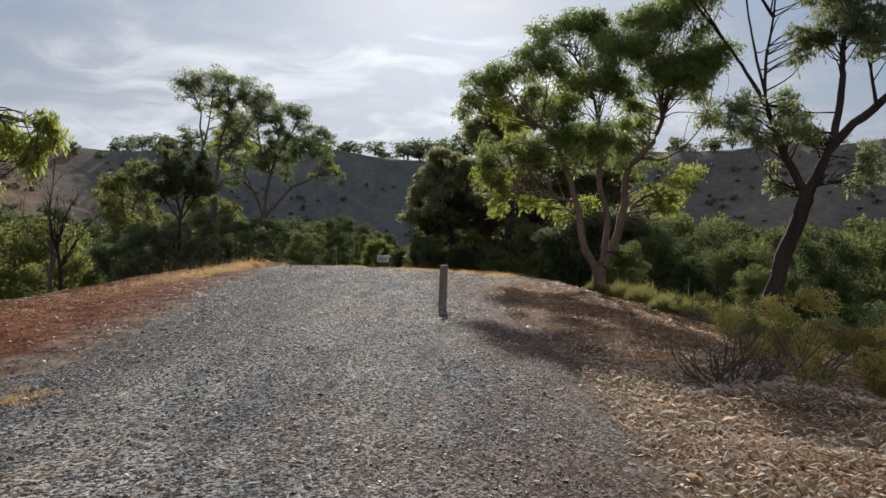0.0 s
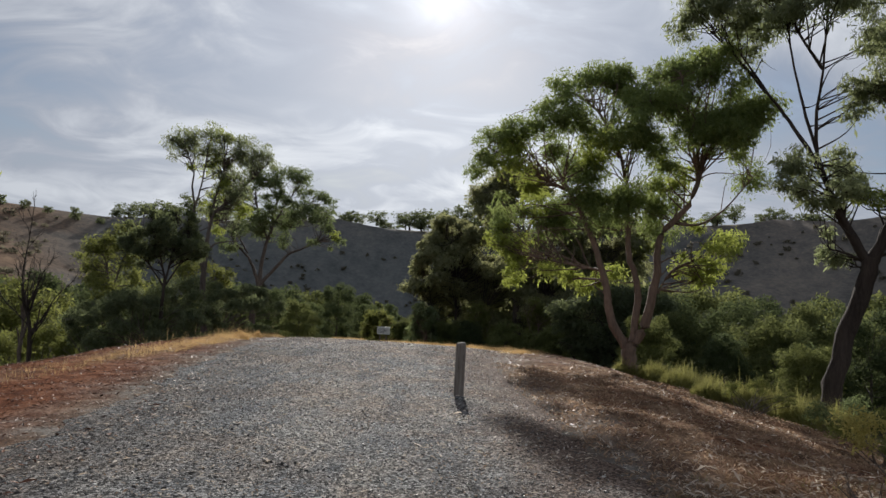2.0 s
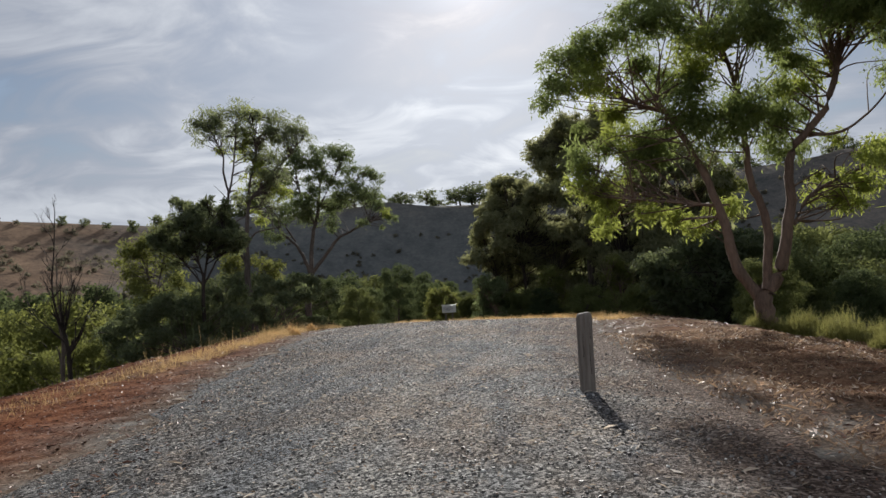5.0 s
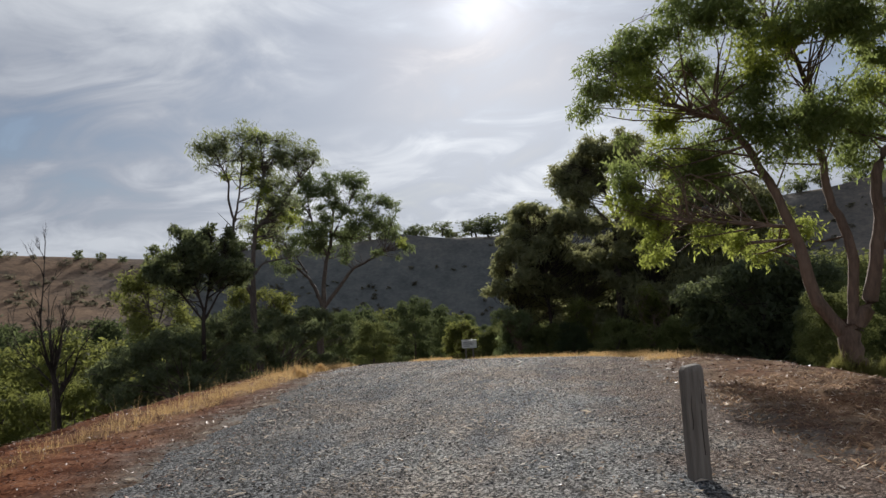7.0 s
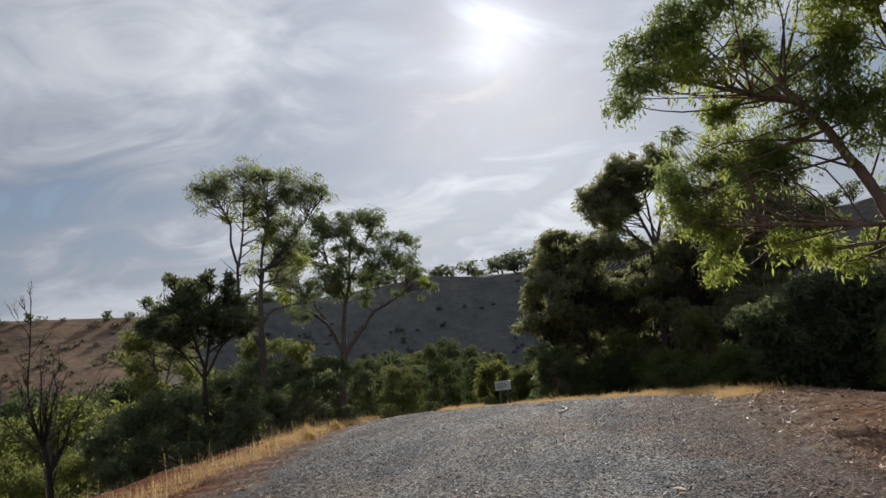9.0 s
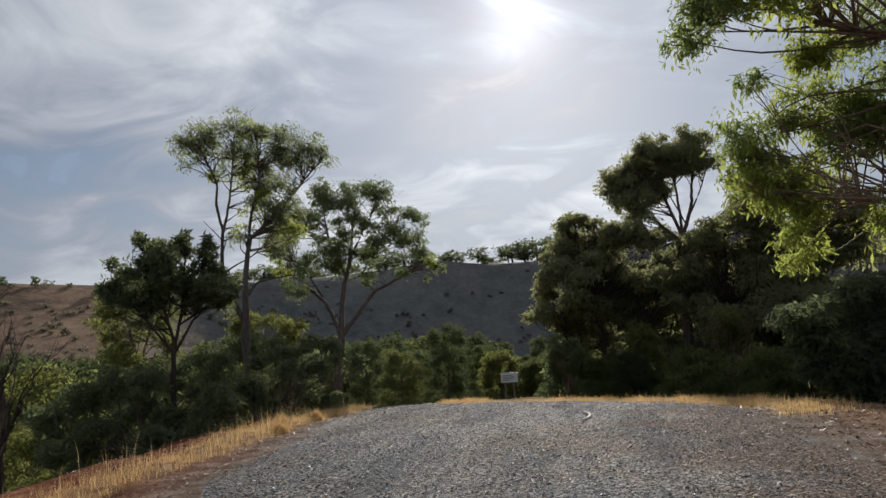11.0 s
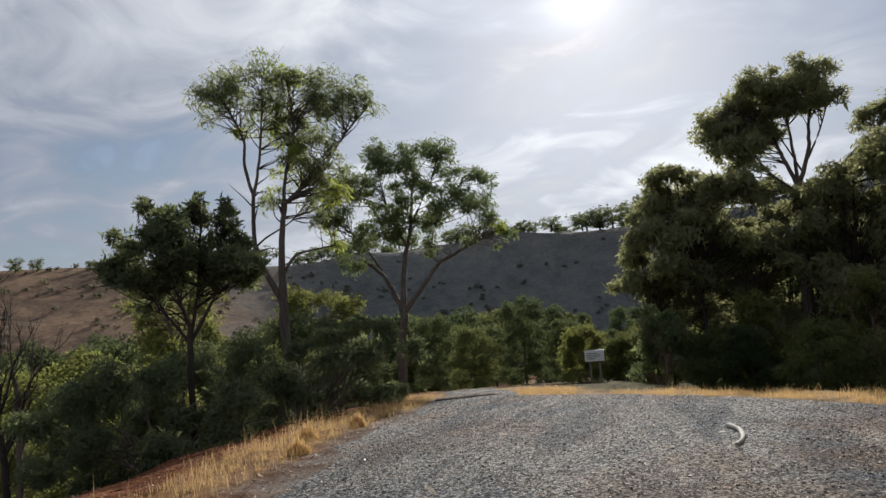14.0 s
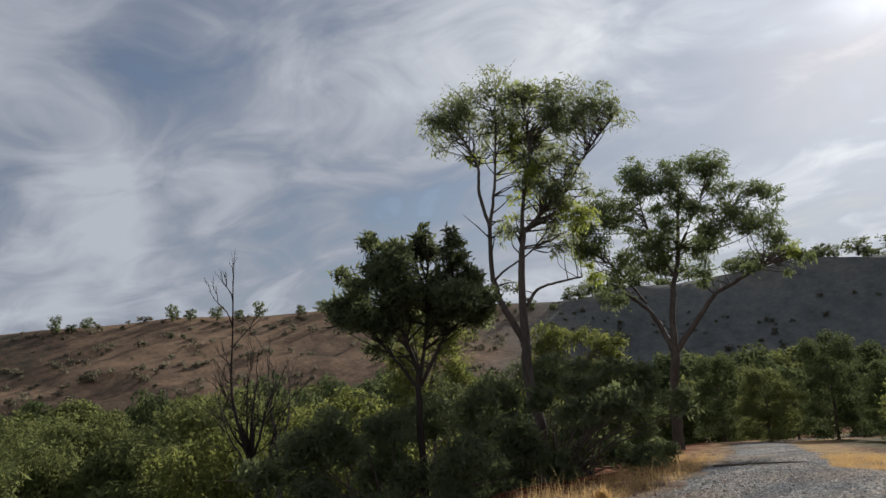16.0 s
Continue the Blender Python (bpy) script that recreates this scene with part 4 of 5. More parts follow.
thicket_tree(5.4, 50.0, -6.2, filled([(-1.6, 6.2), (0.3, 7.0), (1.4, 7.7), (3.1, 7.5), (4.8, 6.8), (5.2, 3.0), (4.7, -1.4), (2.4, -0.8), (-0.4, -1.4), (-2.0, -0.6), (-2.2, 2.4)], 1.08, 0.9, 403) + [(3.2, 3.4, 0.8, 1), (1.4, 4.6, 0.7, 1), (4.2, 4.8, 0.7, 1), (2.2, 1.6, 0.8, 1), (-0.6, 3.0, 0.6, 1)],
    "dense dark sheoak tree matted with brown needles", NEEDLE, 52)
thicket_tree(10.5, 45.0, -12, [
    (-1.8, 0.9, 0.9, 0), (0.0, 1.5, 1.0, 0), (1.8, 0.8, 0.9, 0), (-1.6, -0.6, 1.1, 0), (0.2, -0.2, 1.2, 0), (2.0, -0.6, 1.1, 0), (-2.8, 0.2, 0.8, 1)],
    "bushy grey-green tree lower down behind the gum", WOODGREY, 53, name="bushy_tree")
thicket_tree(7.5, 38.0, -14, [
    (-2.0, 1.4, 1.0, 0), (0.0, 2.0, 1.1, 0), (1.8, 1.6, 1.0, 0), (-1.8, 0.0, 1.0, 0), (0.2, 0.2, 1.1, 0), (2.0, 0.0, 1.0, 0), (-0.8, -1.0, 0.9, 0), (1.2, -1.0, 0.9, 0)],
    "low dark bushy tree below the path's shoulder", DARKLEAF, 54, name="bushy_tree")

thicket_tree(8.2, 48.5, -10, [
    (-1.4, 6.2, 1.2, 0), (0.3, 7.0, 1.3, 0), (1.9, 6.4, 1.2, 0), (-1.6, 3.8, 1.3, 0), (0.4, 4.4, 1.4, 0), (2.2, 4.0, 1.3, 0), (-1.2, 1.4, 1.3, 0), (0.8, 1.6, 1.4, 0), (2.4, 1.2, 1.2, 0), (0.2, -0.6, 1.2, 0), (2.0, -0.8, 1.1, 0), (3.2, 5.6, 0.9, 1)],
    "dense dark sheoak tree at the thicket's edge", NEEDLE, 55)
thicket_tree(13.5, 47.0, -14, [
    (-1.6, 0.6, 1.0, 0), (0.2, 1.2, 1.1, 0), (2.0, 0.7, 1.0, 0), (-1.4, -0.8, 1.2, 0), (0.6, -0.6, 1.3, 0), (2.4, -0.8, 1.1, 0)],
    "bushy olive tree in the dip behind the big gum", WOODLEAF, 56, name="bushy_tree")

# ---- bushes on the bank ----
for args in (
    (-12.6, 30.9, 41, [(-1.6, 1.1, 0.6), (-0.8, 1.35, 0.6), (0.1, 1.25, 0.6), (1.0, 1.3, 0.6), (1.8, 1.4, 0.6), (2.5, 1.1, 0.5), (-2.3, 0.8, 0.5), (-0.2, 0.75, 0.65), (1.3, 0.7, 0.65), (2.6, 0.6, 0.5), (-1.3, 0.55, 0.55), (0.6, 0.5, 0.55)], "broad dark bush under the wattle", DARKLEAF, 61),
    (-11.0, 34.9, 30, [(-0.2, 1.1, 0.5), (0.5, 1.4, 0.5), (1.2, 1.6, 0.5), (2.0, 1.5, 0.48), (2.4, 1.0, 0.42), (0.3, 0.95, 0.5), (1.2, 1.05, 0.55), (1.8, 1.0, 0.5)], "dark bush on bare fanned stems beside the dry grass", DARKLEAF, 62),
    (-17.5, 38.5, 30, [(-1.5, 2.2, 1.0), (0.0, 2.8, 1.1), (1.6, 2.4, 1.0), (-1.0, 1.0, 1.0), (0.8, 1.1, 1.1), (2.4, 1.0, 0.8)], "dark green bush on the lower bank", DARKLEAF, 63),
    (-20.5, 36.0, 30, [(-1.2, 2.0, 0.9), (0.2, 2.4, 1.0), (1.4, 1.8, 0.9), (-0.6, 0.9, 0.9), (0.9, 0.9, 0.9)], "olive bush on the lower bank", OLIVE, 64),
    (-14.5, 40.0, 25, [(-1.4, 2.2, 0.9), (0.0, 2.6, 1.0), (1.5, 2.3, 0.9), (-0.6, 1.0, 1.0), (1.0, 1.1, 1.0)], "dark bush behind the tall gum", DARKLEAF, 65),
    (-15.0, 31.8, 45, [(-0.9, 1.4, 0.6), (0.0, 1.7, 0.7), (0.9, 1.3, 0.6), (-0.3, 0.8, 0.7), (0.6, 0.7, 0.6)], "dark low bush beside the dead tree", DARKLEAF, 66),
):
    x, y, turn, clumps, label, leaf, seed = args
    shrub("bush", x, y, turn, [(u, z * 1.12 + 0.35, r * 1.12) for u, z, r in clumps] + [(u * 0.9, 0.35, r) for u, z, r in clumps if z < 1.2], label, leaf, (0.11, 0.034), 1.2, seed, stems=30, spread=0.9)

tree("young_gum_tree", -19.0, 39.0, 27, [
    (0.10, 0.05, (0.6, -3.6), (0.7, -1.0), (0.6, 1.4)), (0.05, 0.02, (0.6, 1.0), (0.2, 2.6), (-0.2, 3.6)), (0.05, 0.02, (0.6, 1.2), (1.0, 2.8), (1.2, 4.4)), (0.04, 0.02, (0.7, 0.0), (1.4, 1.0), (1.8, 2.0))], [
    (-0.25, 3.5, 0.7, 1), (1.15, 4.4, 0.65, 1), (-0.8, 2.8, 0.55, 1), (0.35, 2.6, 0.75, 1), (1.5, 3.2, 0.7, 1), (1.6, 2.1, 0.6, 1), (0.1, 1.4, 0.7, 1), (1.7, 1.0, 0.6, 1), (0.9, 0.9, 0.7, 1), (-0.4, 1.8, 0.55, 1), (0.6, 3.7, 0.6, 1), (0.2, 0.2, 0.7, 0)],
    "light green young gum tree on the bank", leaf=OLIVE, fresh_lit=OLIVE, size=(0.15, 0.038), density=0.5, seed=71, depth=0.5)
tree("young_gum_tree", -16.6, 45.0, 29, [
    (0.08, 0.05, (0.1, -4.0), (0.1, -1.0), (0.2, 0.9)), (0.04, 0.02, (0.2, 0.8), (-0.3, 1.9), (-0.6, 2.8)), (0.04, 0.02, (0.2, 0.9), (0.9, 1.8), (1.6, 2.5))], [
    (-0.55, 3.0, 0.55, 1), (0.25, 2.8, 0.5, 1), (1.3, 2.8, 0.5, 1), (2.1, 2.5, 0.5, 1), (-0.65, 2.0, 0.55, 1), (1.45, 1.85, 0.55, 1), (0.55, 1.5, 0.55, 1), (2.0, 1.6, 0.5, 1), (0.0, 0.8, 0.6, 1)],
    "small yellow-green gum between the larger trees", leaf=OLIVE, fresh_lit=OLIVE, size=(0.15, 0.038), density=0.5, seed=72, depth=0.5)

for x, y, top, wide, leaf, seed in ((1.1, 47.0, 1.5, 1.0, OLIVE, 73), (-2.4, 47.6, 1.2, 1.1, GREYLEAF, 74), (4.6, 46.0, 2.0, 1.1, OLIVE, 75), (-6.1, 53.4, 0.5, 1.2, OLIVE, 76)):
    low = at_ground(x, y)
    tree("young_gum_tree", x, y, -6, [
        (0.06, 0.03, (0.0, low - 0.2), (0.1, low * 0.6 + top * 0.4), (0.0, low * 0.3 + top * 0.7)),
        (0.03, 0.01, (0.05, low * 0.6 + top * 0.4), (-0.5 * wide, low * 0.3 + top * 0.7), (-0.8 * wide, top - 0.4)),
        (0.03, 0.01, (0.05, low * 0.7 + top * 0.3), (0.5 * wide, low * 0.4 + top * 0.6), (0.9 * wide, top - 0.7))],
        [(wide * 0.9 * math.sin(2.4 * k + seed) * (1 - 0.5 * k / 13), low + (top - low) * (0.22 + 0.75 * k / 13), 0.42, 0) for k in range(14)],
        "airy light olive sapling before the thicket", bark=PINKBARK, leaf=leaf, size=(0.13, 0.04), density=0.6, droop=0.4, seed=seed, depth=0.6)

# dead trees
bare_tree("dead_tree", -18.2, 31.8, 54, "bare dead tree with many upright grey branches", [
    (0.11, 0.06, (0.26, -3.0), (0.24, -0.8), (0.15, 0.2), (-0.05, 0.9)),
    (0.05, 0.015, (-0.05, 0.8), (-0.28, 1.8), (-0.36, 2.5), (-0.3, 3.6), (-0.26, 5.0)),
    (0.05, 0.015, (0.05, 0.5), (0.3, 1.1), (0.46, 1.7), (0.75, 2.4)),
    (0.04, 0.012, (0.0, 0.8), (-0.3, 1.2), (-0.55, 1.8)),
    (0.04, 0.012, (0.05, 0.7), (0.12, 1.6), (0.3, 2.6)),
    (0.04, 0.012, (0.2, -0.4), (0.5, 0.4), (0.62, 1.3), (0.95, 1.9)),
    (0.035, 0.010, (0.15, 0.1), (-0.2, 0.7), (-0.5, 1.2), (-0.75, 2.2)),
    (0.035, 0.010, (0.0, 0.8), (0.0, 1.7), (0.05, 2.7)),
], 81, mat=DARKBARK)
bare_tree("dead_tree", -19.6, 33.8, 40, "thin bare dead tree on the bank", [
    (0.10, 0.06, (0.0, -3.4), (0.0, -1.0), (0.05, 0.6)),
    (0.05, 0.012, (0.05, 0.5), (-0.1, 1.6), (-0.15, 3.2)),
    (0.04, 0.012, (0.05, 0.4), (0.3, 1.4), (0.35, 2.4)),
], 82)

# the tree at the left whose hanging branch is seen
tree("gum_tree", -8.0, 10.3, 30, [
    (0.16, 0.11, (-0.6, -0.2), (-0.7, 1.6), (-0.6, 3.0)), (0.05, 0.015, (-0.6, 2.6), (0.4, 3.1), (1.3, 3.2), (2.2, 3.0)), (0.05, 0.02, (-0.6, 2.9), (-0.6, 4.4), (-0.3, 5.6)), (0.04, 0.012, (-0.6, 1.6), (0.2, 2.0), (1.2, 2.0))], [
    (2.15, 2.95, 0.26, 1), (1.75, 2.7, 0.28, 1), (1.95, 3.2, 0.2, 1), (1.35, 3.0, 0.32, 1), (1.0, 2.7, 0.3, 1), (1.85, 2.45, 0.16, 1), (1.2, 2.0, 0.25, 1), (0.8, 3.3, 0.35, 0), (-0.3, 5.2, 0.6, 0), (-0.9, 4.6, 0.6, 0), (0.1, 4.4, 0.5, 0)],
    "gum tree with a low hanging leafy branch", size=(0.13, 0.026), density=0.7, droop=0.6, seed=91, depth=0.15)


# ---- shrubs and tussocks right of the path ----
for x, y, turn, clumps, label, leaf, seed in (
    (5.0, 9.3, -20, [(-0.8, 0.5, 0.32), (-0.3, 0.78, 0.34), (0.3, 0.88, 0.36), (0.95, 0.84, 0.36), (-0.5, 0.25, 0.3), (0.2, 0.3, 0.34), (0.8, 0.3, 0.34), (1.3, 0.4, 0.3)], "yellowing bush with rusty tips at the litter's edge", RUST, 101),
    (6.7, 9.6, -20, [(-0.7, 0.75, 0.42), (0.0, 0.95, 0.45), (0.7, 0.9, 0.42), (-0.4, 0.4, 0.42), (0.4, 0.4, 0.42), (1.1, 0.5, 0.36)], "dense brownish-green bush beside the path", BROWNLEAF, 102),
    (5.9, 10.6, -20, [(-0.6, 0.5, 0.34), (0.0, 0.7, 0.36), (0.6, 0.66, 0.34), (0.1, 0.3, 0.34)], "dry brownish-olive bush beside the path", BROWNLEAF, 103),
    (7.6, 11.4, -20, [(-0.9, 0.8, 0.45), (0.0, 1.1, 0.5), (0.9, 1.0, 0.45), (-0.4, 0.4, 0.45), (0.5, 0.4, 0.45)], "dull green bush below the path", GREYLEAF, 104),
    (6.9, 14.0, -20, [(-0.6, 0.5, 0.36), (0.1, 0.66, 0.4), (0.7, 0.55, 0.36), (0.0, 0.3, 0.36)], "low olive bush on the slope", OLIVE, 105),
    (9.2, 14.5, -20, [(-0.8, 0.7, 0.45), (0.1, 1.0, 0.5), (0.9, 0.8, 0.45), (0.0, 0.4, 0.45)], "olive bush on the slope", BROWNLEAF, 106),
    (8.6, 18.0, -20, [(-0.7, 0.5, 0.4), (0.1, 0.7, 0.42), (0.8, 0.6, 0.4)], "low grey-green bush on the slope", GREYLEAF, 107),
    (6.6, 18.6, -20, [(-0.4, 0.35, 0.3), (0.2, 0.45, 0.32), (0.7, 0.35, 0.28)], "small yellow-green bush near the shoulder", OLIVE, 108),
):
    shrub("bush", x, y, turn, clumps, label, leaf, (0.045, 0.014), 0.55, seed, stems=22, spread=0.6, stem_r=0.012)


def grass_mesh(name, rng, at, lean, tall, wide, mat):
    n = len(at)
    a = rng.uniform(0, 6.283, n)
    out = np.stack([np.cos(a), np.sin(a), 0 * a], 1)
    side = np.stack([-np.sin(a), np.cos(a), 0 * a], 1) * wide * 0.5
    h = tall * np.exp(0.3 * rng.standard_normal((n, 1)))
    bend = rng.uniform(0.1, 1.0, (n, 1)) * lean
    up = np.array([0, 0, 1.0])
    mid = at + out * h * bend * 0.35 + up * h * 0.6
    tip = at + out * h * bend + up * h * (1.0 - 0.25 * bend)
    v = np.stack([at - side, at + side, mid + side * 0.8, mid - side * 0.8, tip - side * 0.15, tip + side * 0.15], 1).reshape(-1, 3)
    i = np.arange(n)[:, None] * 6
    return mesh_of(name, v, np.concatenate([i + [0, 1, 2, 3], i + [3, 2, 5, 4]]), mat)


def tussock(x, y, r, tall, seed, mat, label, n=2600):
    rng = np.random.default_rng(seed)
    root = base("grass_tussock", pose(x, y, at_ground(x, y)), label, "grass", "tussocks on the slope")
    a, d = rng.uniform(0, 6.283, n), np.sqrt(rng.uniform(0, 1, n)) * r
    at = np.stack([d * np.cos(a), d * np.sin(a), 0 * a - 0.03], 1)
    at[:, 2] += land(x + at[:, 0], y + at[:, 1]) - at_ground(x, y) + rng.uniform(0, 1.1, n) * tall * (1 - (d / r) ** 2)
    part("turf", grass_mesh("turf", rng, at, 1.0, tall * (1 - 0.55 * (d / r) ** 2)[:, None], 0.010, mat), root, kind="stuff")


YGREEN = leaf_material("yellow_green_grass", (0.12, 0.12, 0.042), (0.30, 0.285, 0.105), (0.36, 0.34, 0.10), 0.7)
rng = np.random.default_rng(200)
for k, (x, y, r, tall) in enumerate(((5.9, 23.6, 0.45, 0.42), (6.6, 23.4, 0.5, 0.5), (7.3, 23.0, 0.5, 0.46), (6.3, 22.6, 0.45, 0.4), (7.0, 22.2, 0.4, 0.36), (7.9, 20.9, 0.55, 0.5),
                                     (8.6, 20.4, 0.55, 0.52), (7.2, 20.6, 0.45, 0.4), (9.3, 20.0, 0.5, 0.5), (8.0, 19.6, 0.45, 0.4), (6.5, 20.9, 0.35, 0.32), (5.2, 24.3, 0.35, 0.34))):
    tussock(x, y, r * 1.35, tall * 0.8, 210 + k, YGREEN, "yellow-green tussock of grass on the slope")
for k, (x, y, r, tall) in enumerate(((-7.6, 27.6, 0.22, 0.22), (-8.2, 29.0, 0.25, 0.26), (-8.0, 30.6, 0.2, 0.24))):
    tussock(x, y, r * 0.85, tall * 0.7, 230 + k, STRAW, "dry golden tussock beside the path", 600)


# dead shrub at the litter's edge
def dead_shrub(x, y, label, seed, n, tall):
    rng = np.random.default_rng(seed)
    root = base("dead_shrub", pose(x, y, at_ground(x, y)), label, "dead shrub")
    for k in range(n):
        out = []
        way = np.array([rng.uniform(-1, 1), rng.uniform(-0.7, 0.7), rng.uniform(0.35, 1.0)])
        sprout(rng, np.array([rng.uniform(-0.15, 0.15), rng.uniform(-0.1, 0.1), -0.03]), way, tall * rng.uniform(0.5, 0.8), 0.017, 3, out, 0.45, 0.12)
        part("branch", mesh_of("branch", *joined(out), DEADWOOD, True), root)


dead_shrub(3.4, 7.45, "bare tangled dead shrub with grey twigs", 301, 14, 0.46)
dead_shrub(3.95, 7.85, "bare dead shrub leaning into the bush", 302, 7, 0.32)


def herb(x, y, seed):
    rng = np.random.default_rng(seed)
    root = base("weed", pose(x, y, at_ground(x, y)), "small bright green leafy weed in the litter", "weed")
    pieces, spots = [], []
    for k in range(9):
        end = np.array([rng.uniform(-0.22, 0.22), rng.uniform(-0.15, 0.15), rng.uniform(0.18, 0.34)])
        line = curve_points([(0, 0, -0.02), end * [0.4, 0.4, 0.6], end], 5)
        pieces.append(tube(line, 0.004, 0.0015, 4))
        spots.append(np.repeat(line[4:], 7, 0) + rng.standard_normal((len(line[4:]) * 7, 3)) * 0.012)
    part("stalks", mesh_of("stalks", *joined(pieces), FRESH_LIT, True), root, kind="stuff")
    part("foliage", mesh_of("foliage", *leaves(rng, np.concatenate(spots), 0.03, 0.011, -0.2), HERB), root)


herb(4.4, 7.85, 311)
herb(4.75, 8.05, 312)


# ---- timber post, sign, wood on the path ----
def timber_post():
    x, y, tall, w = 0.2, 14.8, 0.90, 0.078
    root = base("timber_post", pose(x, y, float(path_up(x, y)), 0, 0, 9), "weathered grey square timber post in the gravel", "post")
    ring = [(sx * (w - c), sy * (w - d)) for sx, sy, c, d in ((1, -1, 0.016, 0), (1, -1, 0, 0.016), (1, 1, 0, 0.016), (1, 1, 0.016, 0), (-1, 1, 0.016, 0), (-1, 1, 0, 0.016), (-1, -1, 0, 0.016), (-1, -1, 0.016, 0))]
    levels = [(z, 1.0) for z in np.linspace(-0.12, tall - 0.07, 12)] + [(tall - 0.045, 0.98), (tall - 0.022, 0.91), (tall - 0.006, 0.80), (tall, 0.66)]
    verts = [(u * k + 0.005 * noise.noise(Vector((u * 9, v * 9, z * 5))), v * k + 0.005 * noise.noise(Vector((u * 7 + 5, v * 7, z * 5))), z + 0.10 * u * (z > tall - 0.05)) for z, k in levels for u, v in ring]
    faces = [(i * 8 + j, i * 8 + (j + 1) % 8, i * 8 + 8 + (j + 1) % 8, i * 8 + 8 + j) for i in range(len(levels) - 1) for j in range(8)]
    tip = 8 * (len(levels) - 1)
    part("shaft", mesh_of("shaft", verts, faces + [(tip, tip + 1, tip + 2, tip + 3), (tip, tip + 3, tip + 4, tip + 7), (tip + 7, tip + 4, tip + 5, tip + 6)], TIMBER), root)
    # drying cracks, sunk into the face
    rng = np.random.default_rng(5)
    for k in range(3):
        u = rng.uniform(-0.05, 0.05)
        line = [(u + rng.uniform(-0.004, 0.004), -w - 0.002, z) for z in np.linspace(0.2 + 0.2 * k, 0.55 + 0.12 * k, 6)]
        part("crack", mesh_of("crack", *tube(line, 0.004, 0.002, 4), DARKBARK), root)


timber_post()


def box_mesh(name, size, at, mat, bevel=0.006):
    bm = bmesh.new()
    bmesh.ops.create_cube(bm, size=1.0, matrix=Matrix.LocRotScale(at, None, size))
    bmesh.ops.bevel(bm, geom=list(bm.edges), offset=bevel, segments=2, affect="EDGES")
    me = bpy.data.meshes.new(name)
    bm.to_mesh(me)
    bm.free()
    me.materials.append(mat)
    return me


def trail_sign():
    x, y = -5.45, 51.7
    root = base("trail_sign", pose(x, y, at_ground(x, y), 0, 0, 12), "pale information sign on dark posts beyond the crest", "sign")
    for u in (-0.22, 0.22):
        part("sign_post", box_mesh("sign_post", (0.09, 0.09, 1.65), (u, 0.06, 0.62), TIMBER), root)
    panel = part("sign_panel", box_mesh("sign_panel", (0.88, 0.05, 0.46), (0, -0.03, 1.2), PANEL), root, "pale faded panel")
    for u, z, w in ((-0.12, 1.33, 0.5), (-0.06, 1.25, 0.62), (-0.1, 1.17, 0.55), (-0.16, 1.09, 0.4)):
        part("text_line", box_mesh("text_line", (w, 0.008, 0.035), (u, -0.058, z), INK, 0.001), panel)
    part("cap_rail", box_mesh("cap_rail", (0.94, 0.10, 0.045), (0, 0.0, 1.455), PANEL), root)


trail_sign()


def fallen_branch(name, pts, r0, r1, mat, label, twigs=0, seed=1, category="branch"):
    """A piece of wood lying on the ground along points (x, y)."""
    rng = np.random.default_rng(seed)
    x, y = pts[0]
    z0 = at_ground(x, y)
    root = base(name, pose(x, y, z0), label, category)
    line = curve_points([(px - x, py - y, float(max(land(px, py), path_up(px, py) if left_edge(py) < px < right_edge(py) else -99)) - z0 + r0 * 0.8) for px, py in pts], 5)
    part("stem", mesh_of("stem", *tube(line, r0, r1, 9, 0.09, rng), mat, True), root)
    for k in range(twigs):
        at = line[int(rng.integers(2, len(line) - 1))]
        out = []
        sprout(rng, at, np.array([rng.uniform(-1, 1), rng.uniform(-1, 1), 0.12]), rng.uniform(0.15, 0.35), r1 * 0.7, 1, out, 0.4, 0.02)
        part("twig", mesh_of("twig", *joined(out), mat, True), root)


fallen_branch("bleached_branch", [(-1.70, 28.2), (-1.61, 27.9), (-1.60, 27.5), (-1.64, 27.1), (-1.74, 26.75)], 0.036, 0.018, BLEACHED, "curved bleached piece of wood lying on the gravel", 0, 401)
fallen_branch("fallen_branch", [(-8.4, 36.6), (-7.9, 36.8), (-7.2, 37.2), (-6.8, 37.5)], 0.03, 0.01, DEADWOOD, "thin dark fallen branch across the path's edge", 4, 402)
fallen_branch("fallen_branch", [(2.55, 5.75), (2.9, 5.85), (3.3, 5.8), (3.7, 5.95)], 0.018, 0.008, DEADWOOD, "dry stick in the leaf litter", 3, 403)
fallen_branch("fallen_branch", [(3.2, 4.75), (3.7, 4.85), (4.3, 4.8)], 0.016, 0.007, DEADWOOD, "dry stick in the leaf litter", 2, 404)
fallen_branch("fallen_branch", [(2.9, 7.05), (3.3, 7.2), (3.75, 7.45), (4.0, 7.7)], 0.022, 0.012, BLEACHED, "pale dead branch beside the dead shrub", 3, 405)
fallen_branch("fallen_branch", [(4.2, 6.4), (4.7, 6.55), (5.2, 6.5)], 0.015, 0.007, DEADWOOD, "dry stick in the leaf litter", 2, 406)


